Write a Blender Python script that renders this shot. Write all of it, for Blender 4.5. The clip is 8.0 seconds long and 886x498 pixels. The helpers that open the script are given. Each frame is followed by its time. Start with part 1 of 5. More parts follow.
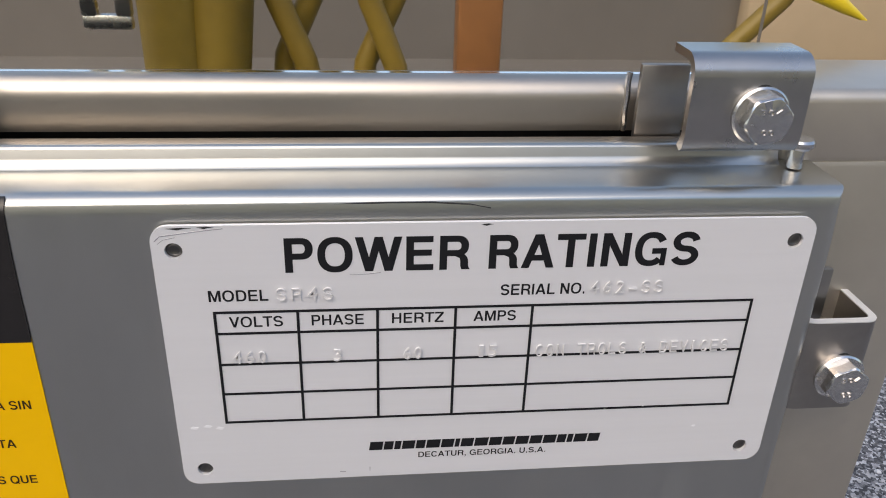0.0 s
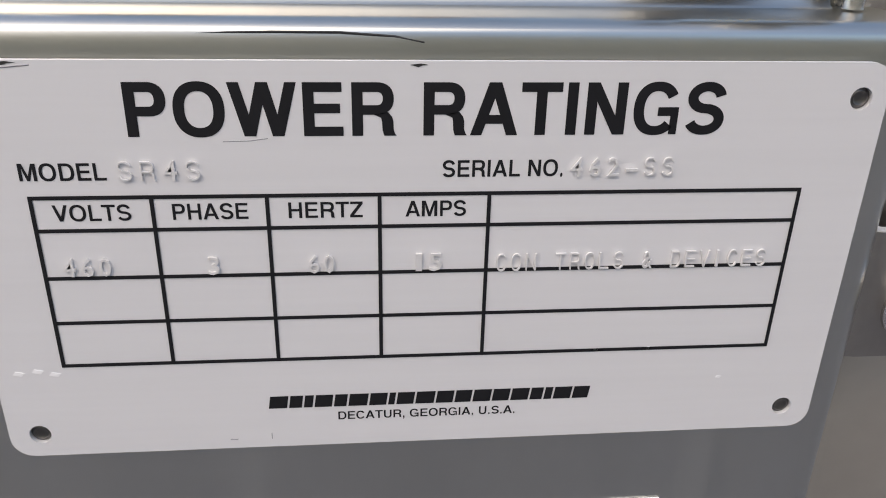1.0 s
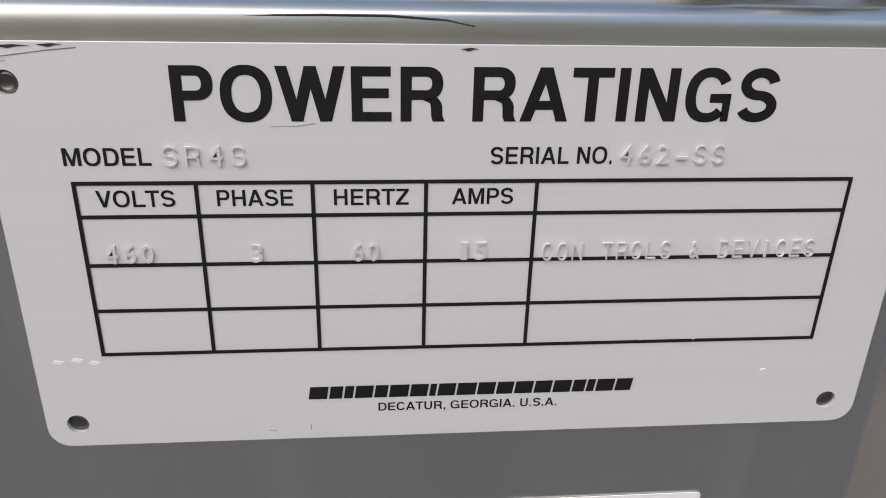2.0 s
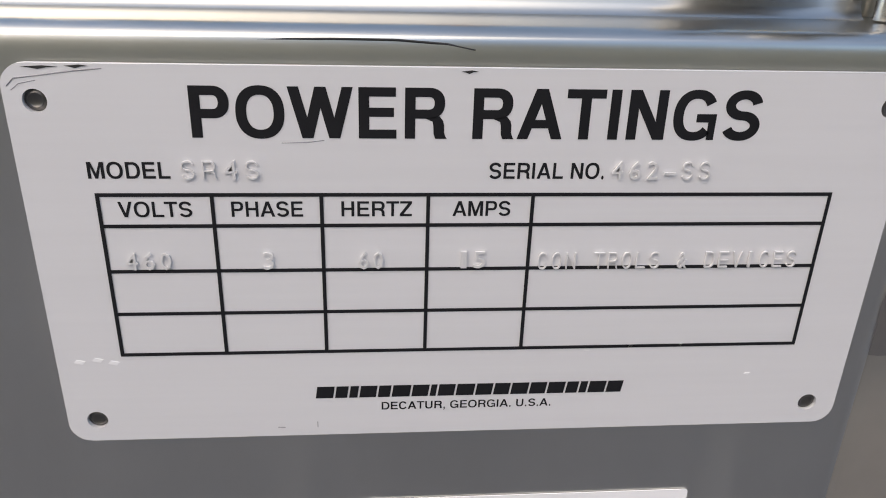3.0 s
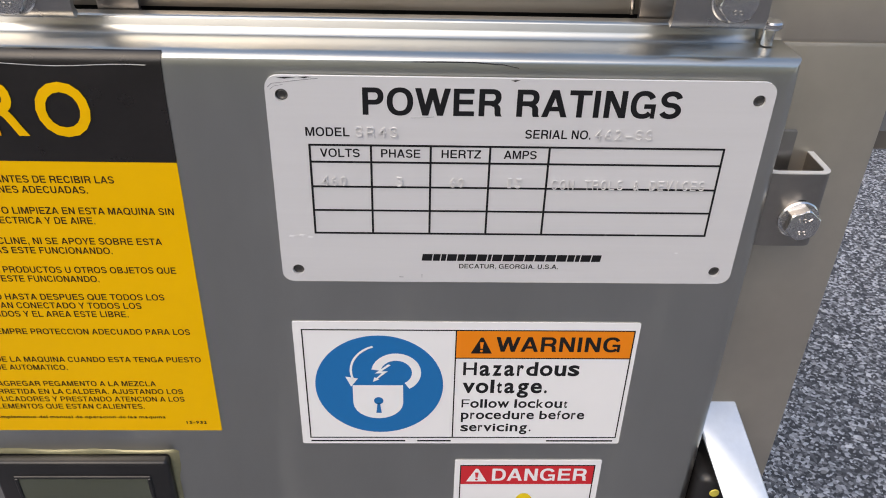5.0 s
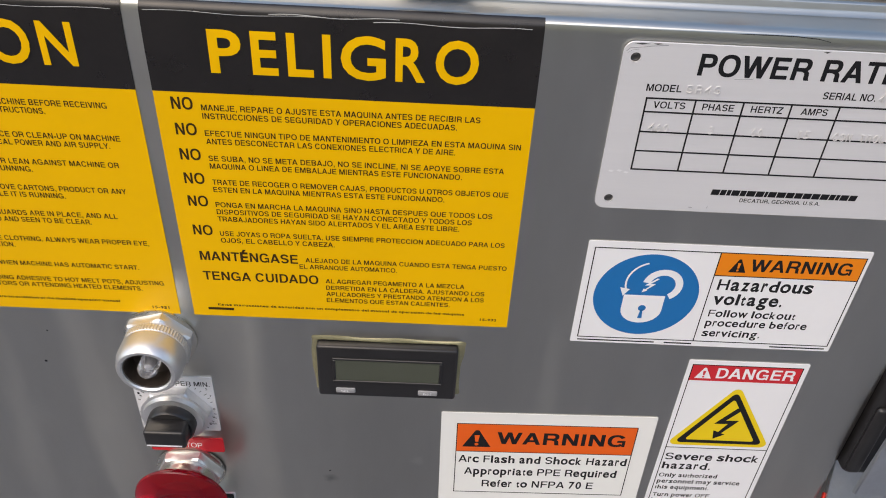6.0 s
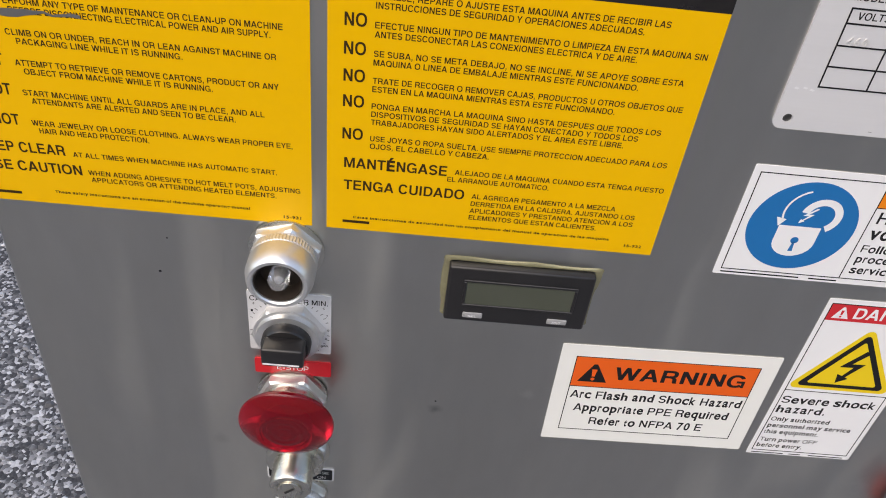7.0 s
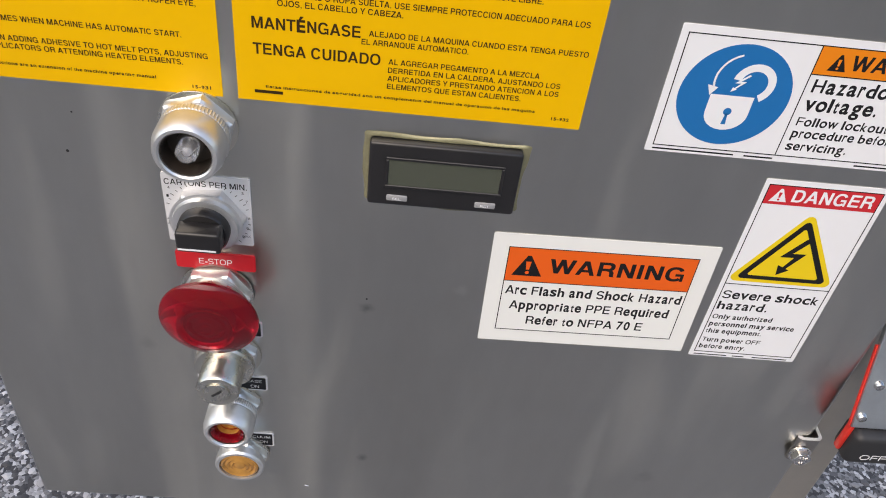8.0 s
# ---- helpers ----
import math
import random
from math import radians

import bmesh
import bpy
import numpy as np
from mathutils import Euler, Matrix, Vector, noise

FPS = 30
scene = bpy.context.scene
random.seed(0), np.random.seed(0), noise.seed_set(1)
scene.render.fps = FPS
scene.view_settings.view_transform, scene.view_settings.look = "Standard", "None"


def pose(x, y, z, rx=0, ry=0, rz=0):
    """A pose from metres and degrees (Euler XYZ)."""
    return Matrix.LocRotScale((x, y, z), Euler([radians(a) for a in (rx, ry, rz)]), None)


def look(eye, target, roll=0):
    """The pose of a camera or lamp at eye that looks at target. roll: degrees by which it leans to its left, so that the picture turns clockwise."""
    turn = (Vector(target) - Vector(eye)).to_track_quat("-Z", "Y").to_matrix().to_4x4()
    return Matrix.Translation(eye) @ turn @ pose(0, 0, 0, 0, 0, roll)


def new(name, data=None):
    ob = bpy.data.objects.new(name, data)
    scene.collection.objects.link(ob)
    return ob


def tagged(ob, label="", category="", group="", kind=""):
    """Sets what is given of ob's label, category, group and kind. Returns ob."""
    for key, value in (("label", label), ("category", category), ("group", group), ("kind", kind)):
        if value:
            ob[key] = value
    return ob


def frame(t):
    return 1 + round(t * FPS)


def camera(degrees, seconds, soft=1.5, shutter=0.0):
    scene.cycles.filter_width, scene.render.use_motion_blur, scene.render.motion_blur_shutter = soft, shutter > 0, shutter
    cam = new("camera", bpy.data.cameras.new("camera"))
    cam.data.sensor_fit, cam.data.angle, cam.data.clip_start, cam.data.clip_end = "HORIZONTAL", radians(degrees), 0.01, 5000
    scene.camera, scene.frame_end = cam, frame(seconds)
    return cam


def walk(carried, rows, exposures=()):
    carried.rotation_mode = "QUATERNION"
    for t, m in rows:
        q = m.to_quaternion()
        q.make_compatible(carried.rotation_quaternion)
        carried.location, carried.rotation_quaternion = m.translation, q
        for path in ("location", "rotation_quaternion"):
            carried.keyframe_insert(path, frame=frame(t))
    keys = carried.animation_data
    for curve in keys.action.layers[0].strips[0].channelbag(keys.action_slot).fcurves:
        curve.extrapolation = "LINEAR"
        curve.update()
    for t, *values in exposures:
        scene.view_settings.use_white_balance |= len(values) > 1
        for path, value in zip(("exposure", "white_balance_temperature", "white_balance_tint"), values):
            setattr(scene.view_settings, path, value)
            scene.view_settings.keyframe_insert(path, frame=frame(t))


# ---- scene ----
cam = camera(57.5, 8.0, soft=1.0)
PATH = [
    (0, (0.036, -0.174, 1.104), (0.236, 1.601, 0.204), 1.9),
    (0.2, (0.041, -0.165, 1.083), (0.24, 1.627, 0.216), 1.7),
    (0.5, (0.046, -0.152, 1.068), (0.236, 1.651, 0.223), 1.5),
    (0.7, (0.05, -0.143, 1.06), (0.242, 1.665, 0.227), 1.4),
    (1, (0.057, -0.135, 1.051), (0.242, 1.672, 0.216), 1.4),
    (1.5, (0.051, -0.133, 1.046), (0.229, 1.677, 0.213), 1.4),
    (3, (0.049, -0.14, 1.054), (0.221, 1.664, 0.208), 1.9),
    (3.5, (0.049, -0.149, 1.053), (0.215, 1.653, 0.202), 2.0),
    (4, (0.049, -0.153, 1.053), (0.196, 1.633, 0.165), 2.0),
    (4.2, (0.045, -0.16, 1.051), (0.181, 1.617, 0.143), 2.0),
    (5.3, (0.025, -0.267, 1.137), (0.065, 1.384, 0.009), 1.6),
    (5.5, (0.001, -0.274, 1.146), (0.034, 1.355, -0.015), 1.8),
    (5.7, (-0.035, -0.281, 1.155), (-0.002, 1.321, -0.042), 2.3),
    (6, (-0.086, -0.297, 1.146), (-0.045, 1.289, -0.072), 3.4),
    (6.2, (-0.115, -0.303, 1.15), (-0.068, 1.272, -0.082), 4.0),
    (6.5, (-0.146, -0.305, 1.134), (-0.089, 1.254, -0.117), 5.1),
    (7, (-0.161, -0.299, 1.111), (-0.071, 1.239, -0.165), 7.1),
    (7.5, (-0.145, -0.313, 1.086), (-0.039, 1.201, -0.217), 7.8),
    (8, (-0.125, -0.318, 1.066), (-0.001, 1.192, -0.24), 7.8),
]
EXPO = ((0.0, 0.62, 7200, 10), (4.0, 0.62, 7200, 10), (5.5, 0.63, 7200, 10), (6.5, 0.7, 7200, 10), (8.0, 0.82, 7200, 10))
walk(cam, [(t, look(e, g, r)) for t, e, g, r in PATH], EXPO)

# ---- sky and sun: open shade under a bright hazy sky ----
SUN_EL, SUN_AZ = 50.0, 215.0
world = bpy.data.worlds.new("sky")
scene.world = world
world.use_nodes = True
wn = world.node_tree
sky = wn.nodes.new("ShaderNodeTexSky")
sky.sky_type, sky.sun_disc = "NISHITA", False
sky.sun_elevation, sky.sun_rotation = radians(SUN_EL), radians(SUN_AZ)
sky.dust_density = 2.0
bg = wn.nodes["Background"]
bg.inputs["Strength"].default_value = 0.19
wn.links.new(sky.outputs[0], bg.inputs["Color"])
sun = new("sun", bpy.data.lights.new("sun", "SUN"))
sun.data.energy, sun.data.angle, sun.data.color = 0.8, radians(70), (1.0, 0.94, 0.85)
az, el = radians(SUN_AZ), radians(SUN_EL)
sun.matrix_world = look((math.sin(az) * math.cos(el) * 5, math.cos(az) * math.cos(el) * 5, math.sin(el) * 5 + 1), (0, 0, 1))

# ---- materials ----


def mat(name, color, rough=0.5, metal=0.0, spec=0.5, var=0.0, vscale=30.0, bump=0.0, bscale=400.0, stretch=(1, 1, 1), rvar=0.0, coat=0.0):
    """Principled material with colour and roughness variation at two scales and fine relief."""
    m = bpy.data.materials.new(name)
    m.use_nodes = True
    nt = m.node_tree
    p = nt.nodes["Principled BSDF"]
    p.inputs["Base Color"].default_value = (*color, 1)
    p.inputs["Roughness"].default_value = rough
    p.inputs["Metallic"].default_value = metal
    p.inputs["Specular IOR Level"].default_value = spec
    p.inputs["Coat Weight"].default_value = coat
    tc = nt.nodes.new("ShaderNodeTexCoord")
    mp = nt.nodes.new("ShaderNodeMapping")
    mp.inputs["Scale"].default_value = stretch
    nt.links.new(tc.outputs["Object"], mp.inputs["Vector"])

    def noise_node(scale, detail=4):
        n = nt.nodes.new("ShaderNodeTexNoise")
        n.inputs["Scale"].default_value, n.inputs["Detail"].default_value = scale, detail
        nt.links.new(mp.outputs[0], n.inputs["Vector"])
        return n

    def ramp(src, lo, hi, a=0.1, b=0.9):
        r = nt.nodes.new("ShaderNodeMapRange")
        r.inputs["From Min"].default_value, r.inputs["From Max"].default_value = a, b
        r.inputs["To Min"].default_value, r.inputs["To Max"].default_value = lo, hi
        nt.links.new(src, r.inputs["Value"])
        return r.outputs[0]

    if var:
        n1, n2 = noise_node(vscale), noise_node(vscale * 7)
        mul = nt.nodes.new("ShaderNodeMath")
        mul.operation = "MULTIPLY"
        nt.links.new(ramp(n1.outputs[0], 1 - var, 1 + var), mul.inputs[0])
        nt.links.new(ramp(n2.outputs[0], 1 - var * 0.5, 1 + var * 0.5), mul.inputs[1])
        mix = nt.nodes.new("ShaderNodeVectorMath")
        mix.operation = "SCALE"
        mix.inputs[0].default_value = color
        nt.links.new(mul.outputs[0], mix.inputs["Scale"])
        nt.links.new(mix.outputs[0], p.inputs["Base Color"])
    if rvar:
        n3 = noise_node(vscale * 1.7)
        nt.links.new(ramp(n3.outputs[0], max(0.02, rough - rvar), rough + rvar), p.inputs["Roughness"])
    if bump:
        n4 = noise_node(bscale, 2)
        b = nt.nodes.new("ShaderNodeBump")
        b.inputs["Strength"].default_value, b.inputs["Distance"].default_value = bump, 0.001
        nt.links.new(n4.outputs[0], b.inputs["Height"])
        nt.links.new(b.outputs[0], p.inputs["Normal"])
    return m


STEEL = mat("door_steel", (0.56, 0.552, 0.515), 0.29, 1.0, var=0.1, vscale=7, stretch=(1.6, 1, 0.5))


def wiped(m, amount):
    """Dried wipe marks: upright hazy streaks of residue on bare steel."""
    nt = m.node_tree
    tc = nt.nodes.new("ShaderNodeTexCoord")
    mp = nt.nodes.new("ShaderNodeMapping")
    mp.inputs["Scale"].default_value = (1.0, 1.0, 0.16)
    mp.inputs["Rotation"].default_value = (0, radians(6), 0)
    n = nt.nodes.new("ShaderNodeTexNoise")
    n.inputs["Scale"].default_value, n.inputs["Detail"].default_value, n.inputs["Distortion"].default_value = 26, 6, 0.4
    r = nt.nodes.new("ShaderNodeMapRange")
    r.interpolation_type = "SMOOTHSTEP"
    r.inputs["From Min"].default_value, r.inputs["From Max"].default_value = 0.52, 0.78
    r.inputs["To Min"].default_value, r.inputs["To Max"].default_value = 1.0, 1.0 - amount
    nt.links.new(tc.outputs["Object"], mp.inputs["Vector"])
    nt.links.new(mp.outputs[0], n.inputs["Vector"])
    nt.links.new(n.outputs[0], r.inputs["Value"])
    # heavier residue in a rough upright patch where the push buttons are wiped
    sep = nt.nodes.new("ShaderNodeSeparateXYZ")
    nt.links.new(tc.outputs["Object"], sep.inputs[0])
    off = nt.nodes.new("ShaderNodeMath")
    off.operation = "ADD"
    off.inputs[1].default_value = 0.217
    away = nt.nodes.new("ShaderNodeMath")
    away.operation = "ABSOLUTE"
    patch = nt.nodes.new("ShaderNodeMapRange")
    patch.interpolation_type = "SMOOTHSTEP"
    patch.inputs["From Min"].default_value, patch.inputs["From Max"].default_value = 0.045, 0.058
    patch.inputs["To Min"].default_value, patch.inputs["To Max"].default_value = 0.17, 0.0
    streak = nt.nodes.new("ShaderNodeMapRange")
    streak.inputs["From Min"].default_value, streak.inputs["From Max"].default_value = 0.35, 0.65
    smear = nt.nodes.new("ShaderNodeMath")
    smear.operation = "MULTIPLY"
    left = nt.nodes.new("ShaderNodeMath")
    left.operation = "SUBTRACT"
    nt.links.new(sep.outputs["X"], off.inputs[0])
    nt.links.new(off.outputs[0], away.inputs[0])
    nt.links.new(away.outputs[0], patch.inputs["Value"])
    nt.links.new(n.outputs[0], streak.inputs["Value"])
    nt.links.new(patch.outputs[0], smear.inputs[0])
    nt.links.new(streak.outputs[0], smear.inputs[1])
    nt.links.new(r.outputs[0], left.inputs[0])
    nt.links.new(smear.outputs[0], left.inputs[1])
    nt.links.new(left.outputs[0], nt.nodes["Principled BSDF"].inputs["Metallic"])




def smudged(m, spots):
    """Greasy finger smudges: soft-edged darker blotches with a broken outline."""
    nt = m.node_tree
    p = nt.nodes["Principled BSDF"]
    colour = p.inputs["Base Color"].links[0].from_socket
    tc = nt.nodes.new("ShaderNodeTexCoord")
    wob = nt.nodes.new("ShaderNodeTexNoise")
    wob.inputs["Scale"].default_value, wob.inputs["Detail"].default_value = 150, 4
    nt.links.new(tc.outputs["Object"], wob.inputs["Vector"])
    for x, z, r, dark in spots:
        dist = nt.nodes.new("ShaderNodeVectorMath")
        dist.operation = "DISTANCE"
        dist.inputs[1].default_value = (x, 0.0, z)
        nt.links.new(tc.outputs["Object"], dist.inputs[0])
        rag = nt.nodes.new("ShaderNodeMath")
        rag.operation = "MULTIPLY_ADD"
        rag.inputs[1].default_value = 1.4 * r
        nt.links.new(wob.outputs[0], rag.inputs[0])
        nt.links.new(dist.outputs["Value"], rag.inputs[2])
        fall = nt.nodes.new("ShaderNodeMapRange")
        fall.interpolation_type = "SMOOTHSTEP"
        fall.inputs["From Min"].default_value, fall.inputs["From Max"].default_value = 0.7 * r, 1.9 * r
        fall.inputs["To Min"].default_value, fall.inputs["To Max"].default_value = 1.0 - dark, 1.0
        nt.links.new(rag.outputs[0], fall.inputs["Value"])
        mul = nt.nodes.new("ShaderNodeVectorMath")
        mul.operation = "SCALE"
        nt.links.new(colour, mul.inputs[0])
        nt.links.new(fall.outputs[0], mul.inputs["Scale"])
        colour = mul.outputs[0]
    nt.links.new(colour, p.inputs["Base Color"])


wiped(STEEL, 0.14)
smudged(STEEL, ((-0.137, 0.743, 0.0045, 0.4), (-0.134, 0.6, 0.004, 0.35), (-0.262, 0.7, 0.006, 0.12), (-0.086, 0.762, 0.005, -0.12), (0.06, 0.6, 0.008, 0.12), (0.138, 0.7, 0.012, -0.12)))
FRAME = mat("frame_steel", (0.5, 0.455, 0.4), 0.37, 1.0, var=0.1, vscale=14, bump=0.03, bscale=260, rvar=0.08)
POST = mat("post_steel", (0.53, 0.485, 0.42), 0.36, 0.8, var=0.12, vscale=16, rvar=0.08)
CLAMP = mat("clamp_steel", (0.47, 0.45, 0.43), 0.3, 1.0, var=0.1, vscale=40, bump=0.02, bscale=500, rvar=0.07)
# Darker copy of the clamp steel, with tab and side clamp shade painted in.
TABSTEEL = mat("shaded_dull_steel", (0.38, 0.355, 0.33), 0.38, 1.0, var=0.12, vscale=50, rvar=0.06)
SCORE = mat("scored_aluminium", (0.3, 0.3, 0.32), 0.4, 0.5, var=0.3, vscale=200)
# Pale metal that carries the sky's reflection on upturned sawn ends.
CUT = mat("sky_lit_sawn_edge", (0.85, 0.84, 0.82), 0.4, 0.5, var=0.06, vscale=200)
# Dark metal that gives the plate's open holes their shade by colour.
HOLE = mat("hole_shade_metal", (0.12, 0.115, 0.11), 0.35, 0.9)
BOLT = mat("bolt_steel", (0.66, 0.64, 0.62), 0.24, 1.0, var=0.08, vscale=90, bump=0.02, rvar=0.08)
ZINC = mat("zinc_plate", (0.64, 0.67, 0.71), 0.42, 1.0, var=0.1, vscale=50, rvar=0.1)
ALU = mat("turned_aluminium", (0.74, 0.74, 0.74), 0.36, 0.85, var=0.08, vscale=60, rvar=0.06)
CAST = mat("satin_nickel", (0.64, 0.62, 0.56), 0.28, 1.0, var=0.06, vscale=60, rvar=0.06)
PLATE = mat("nameplate_aluminium", (0.765, 0.762, 0.782), 0.38, 0.24, var=0.035, vscale=25, bump=0.03, bscale=120, stretch=(0.15, 1, 4), rvar=0.06)
STAMP = mat("stamped_aluminium", (0.8, 0.79, 0.79), 0.3, 0.35, var=0.06, vscale=300)
INK = mat("black_ink", (0.01, 0.01, 0.012), 0.5, spec=0.25, var=0.25, vscale=120)
BROWN = mat("faded_black_ink", (0.04, 0.02, 0.004), 0.5, spec=0.25, var=0.25, vscale=150)
BLACKV = mat("black_vinyl", (0.014, 0.012, 0.012), 0.3, var=0.3, vscale=60, rvar=0.08, bump=0.02, bscale=150)
YELLOW = mat("yellow_vinyl", (0.88, 0.49, 0.001), 0.4, spec=0.3, var=0.03, vscale=30, bump=0.02, bscale=120, rvar=0.06)
WHITE = mat("white_vinyl", (0.86, 0.86, 0.88), 0.4, var=0.015, vscale=30)
CREAM = mat("white_paper_label", (0.86, 0.86, 0.83), 0.45, var=0.015, vscale=30)
CREASE = mat("crease_wear_and_highlight", (0.4, 0.4, 0.38), 0.45, var=0.3, vscale=90)
ORANGE = mat("orange_print", (0.86, 0.24, 0.004), 0.4)
VERMIL = mat("red_orange_print", (0.85, 0.12, 0.006), 0.4)
RED = mat("red_print", (0.62, 0.02, 0.03), 0.4)
BLUE = mat("blue_print", (0.004, 0.155, 0.44), 0.4)
SYMYEL = mat("sign_yellow_print", (0.86, 0.62, 0.01), 0.4)
BLACKP = mat("black_plastic", (0.016, 0.015, 0.016), 0.33, var=0.2, vscale=80, rvar=0.07)
GRIPP = mat("black_rubber_grip", (0.02, 0.02, 0.022), 0.5, var=0.2, vscale=80)
LCD = mat("liquid_crystal_glass", (0.07, 0.077, 0.055), 0.15, coat=0.5, var=0.03, vscale=40)
GREYB = mat("grey_button", (0.32, 0.32, 0.33), 0.4)
# Near black for shade in gaps and slots, and for scuffs and pits.
DARK = mat("recess_shade_and_scuff", (0.02, 0.02, 0.02), 0.7)
GLUE = mat("yellowed_glue", (0.3, 0.28, 0.17), 0.4, 0.45, var=0.3, vscale=60)
HOSE = mat("yellow_hose", (0.205, 0.135, 0.017), 0.5, var=0.2, vscale=30)
HOSEEND = mat("bright_yellow_plastic", (0.75, 0.55, 0.02), 0.4, var=0.08, vscale=60)
TAN = mat("tan_painted_panel", (0.5, 0.38, 0.24), 0.55, var=0.1, vscale=8)
COPPER = mat("orange_bar_paint", (0.25, 0.105, 0.034), 0.45, var=0.2, vscale=40)
BAY = mat("grey_bay_panel", (0.2, 0.18, 0.158), 0.5, 0.3, var=0.12, vscale=10, rvar=0.05)
BRICKS = mat("tan_rendered_wall", (0.74, 0.58, 0.39), 0.8, var=0.2, vscale=0.7)
REDPAINT = mat("red_paint", (0.6, 0.03, 0.02), 0.4, var=0.1, vscale=60)
YDOT = mat("yellow_dot_paint", (0.7, 0.6, 0.1), 0.5)
BRASS = mat("amber_lens", (0.55, 0.27, 0.06), 0.25, 0.3, var=0.3, vscale=120, coat=0.6)


def glassy(name, color, rough=0.05, trans=1.0, ior=1.45):
    m = mat(name, color, rough)
    p = m.node_tree.nodes["Principled BSDF"]
    p.inputs["Transmission Weight"].default_value, p.inputs["IOR"].default_value = trans, ior
    return m


GLASS = glassy("bulb_glass", (0.9, 0.9, 0.93), 0.05, 0.85, 1.3)
SOCKET = mat("dark_socket", (0.035, 0.026, 0.02), 0.5, var=0.2, vscale=80)
REDLENS = glassy("red_translucent_plastic", (0.6, 0.008, 0.03), 0.04, 0.8)
GUARD = glassy("clear_polycarbonate", (0.97, 0.97, 0.95), 0.1, 1.0, 1.05)


def asphalt_mat():
    m = mat("asphalt", (0.06, 0.06, 0.065), 0.85)
    nt = m.node_tree
    p = nt.nodes["Principled BSDF"]
    tc = nt.nodes.new("ShaderNodeTexCoord")
    v = nt.nodes.new("ShaderNodeTexVoronoi")
    v.inputs["Scale"].default_value = 170
    n = nt.nodes.new("ShaderNodeTexNoise")
    n.inputs["Scale"].default_value, n.inputs["Detail"].default_value = 3, 5
    nt.links.new(tc.outputs["Object"], v.inputs["Vector"])
    nt.links.new(tc.outputs["Object"], n.inputs["Vector"])
    r = nt.nodes.new("ShaderNodeValToRGB")
    r.color_ramp.elements[0].position, r.color_ramp.elements[0].color = 0.25, (0.035, 0.035, 0.04, 1)
    r.color_ramp.elements[1].position, r.color_ramp.elements[1].color = 0.95, (0.42, 0.42, 0.44, 1)
    e = r.color_ramp.elements.new(0.6)
    e.color = (0.12, 0.12, 0.128, 1)
    sep = nt.nodes.new("ShaderNodeSeparateColor")
    nt.links.new(v.outputs["Color"], sep.inputs[0])
    nt.links.new(sep.outputs[0], r.inputs[0])
    mix = nt.nodes.new("ShaderNodeVectorMath")
    mix.operation = "SCALE"
    mr = nt.nodes.new("ShaderNodeMapRange")
    mr.inputs["From Min"].default_value, mr.inputs["From Max"].default_value = 0.3, 0.7
    mr.inputs["To Min"].default_value, mr.inputs["To Max"].default_value = 0.8, 1.2
    nt.links.new(n.outputs[0], mr.inputs["Value"])
    nt.links.new(r.outputs[0], mix.inputs[0])
    nt.links.new(mr.outputs[0], mix.inputs["Scale"])
    nt.links.new(mix.outputs[0], p.inputs["Base Color"])
    b = nt.nodes.new("ShaderNodeBump")
    b.inputs["Strength"].default_value, b.inputs["Distance"].default_value = 0.6, 0.004
    b.invert = True
    nt.links.new(v.outputs["Distance"], b.inputs["Height"])
    nt.links.new(b.outputs[0], p.inputs["Normal"])
    return m


def stone_mat():
    m = mat("aggregate_stone", (0.3, 0.3, 0.3), 0.75)
    nt = m.node_tree
    g = nt.nodes.new("ShaderNodeNewGeometry")
    r = nt.nodes.new("ShaderNodeValToRGB")
    r.color_ramp.elements[0].color = (0.045, 0.045, 0.05, 1)
    r.color_ramp.elements[1].color = (0.52, 0.52, 0.54, 1)
    e = r.color_ramp.elements.new(0.55)
    e.color = (0.18, 0.18, 0.19, 1)
    nt.links.new(g.outputs["Random Per Island"], r.inputs[0])
    nt.links.new(r.outputs[0], nt.nodes["Principled BSDF"].inputs["Base Color"])
    return m


ASPHALT, STONE = asphalt_mat(), stone_mat()

# ---- building helpers: every mesh is laid out in the place's own coordinates ----


def thing(name, at, label, category, group="", kind=""):
    e = new(name)
    e.empty_display_size = 0.02
    e.location = at
    return tagged(e, label, category, group, kind)


def finish(name, me, material, parent, label=""):
    me.materials.clear()
    me.materials.append(material)
    ob = new(name, me)
    if parent is not None:
        ob.parent = parent
        if parent.type == "EMPTY":
            ob.matrix_parent_inverse = Matrix.Translation(-parent.location)
    return tagged(ob, label)


def part(name, bm, material, parent, label="", smooth=35):
    bmesh.ops.recalc_face_normals(bm, faces=bm.faces)
    me = bpy.data.meshes.new(name)
    bm.to_mesh(me)
    bm.free()
    if smooth:
        me.shade_smooth()
        me.set_sharp_from_angle(angle=radians(smooth))
    return finish(name, me, material, parent, label)


def box(x0, x1, y0, y1, z0, z1, bevel=0.0, bm=None, seg=2):
    own = bmesh.new()
    bmesh.ops.create_cube(own, size=1)
    for v in own.verts:
        v.co = Vector(((x0 + x1) / 2 + v.co.x * (x1 - x0), (y0 + y1) / 2 + v.co.y * (y1 - y0), (z0 + z1) / 2 + v.co.z * (z1 - z0)))
    if bevel:
        bmesh.ops.bevel(own, geom=own.edges[:], offset=bevel, segments=seg, affect="EDGES", profile=0.5)
    if bm is None:
        return own
    return merge(bm, own)


def merge(bm, other):
    me = bpy.data.meshes.new("join")
    other.to_mesh(me)
    other.free()
    bm.from_mesh(me)
    bpy.data.meshes.remove(me)
    return bm


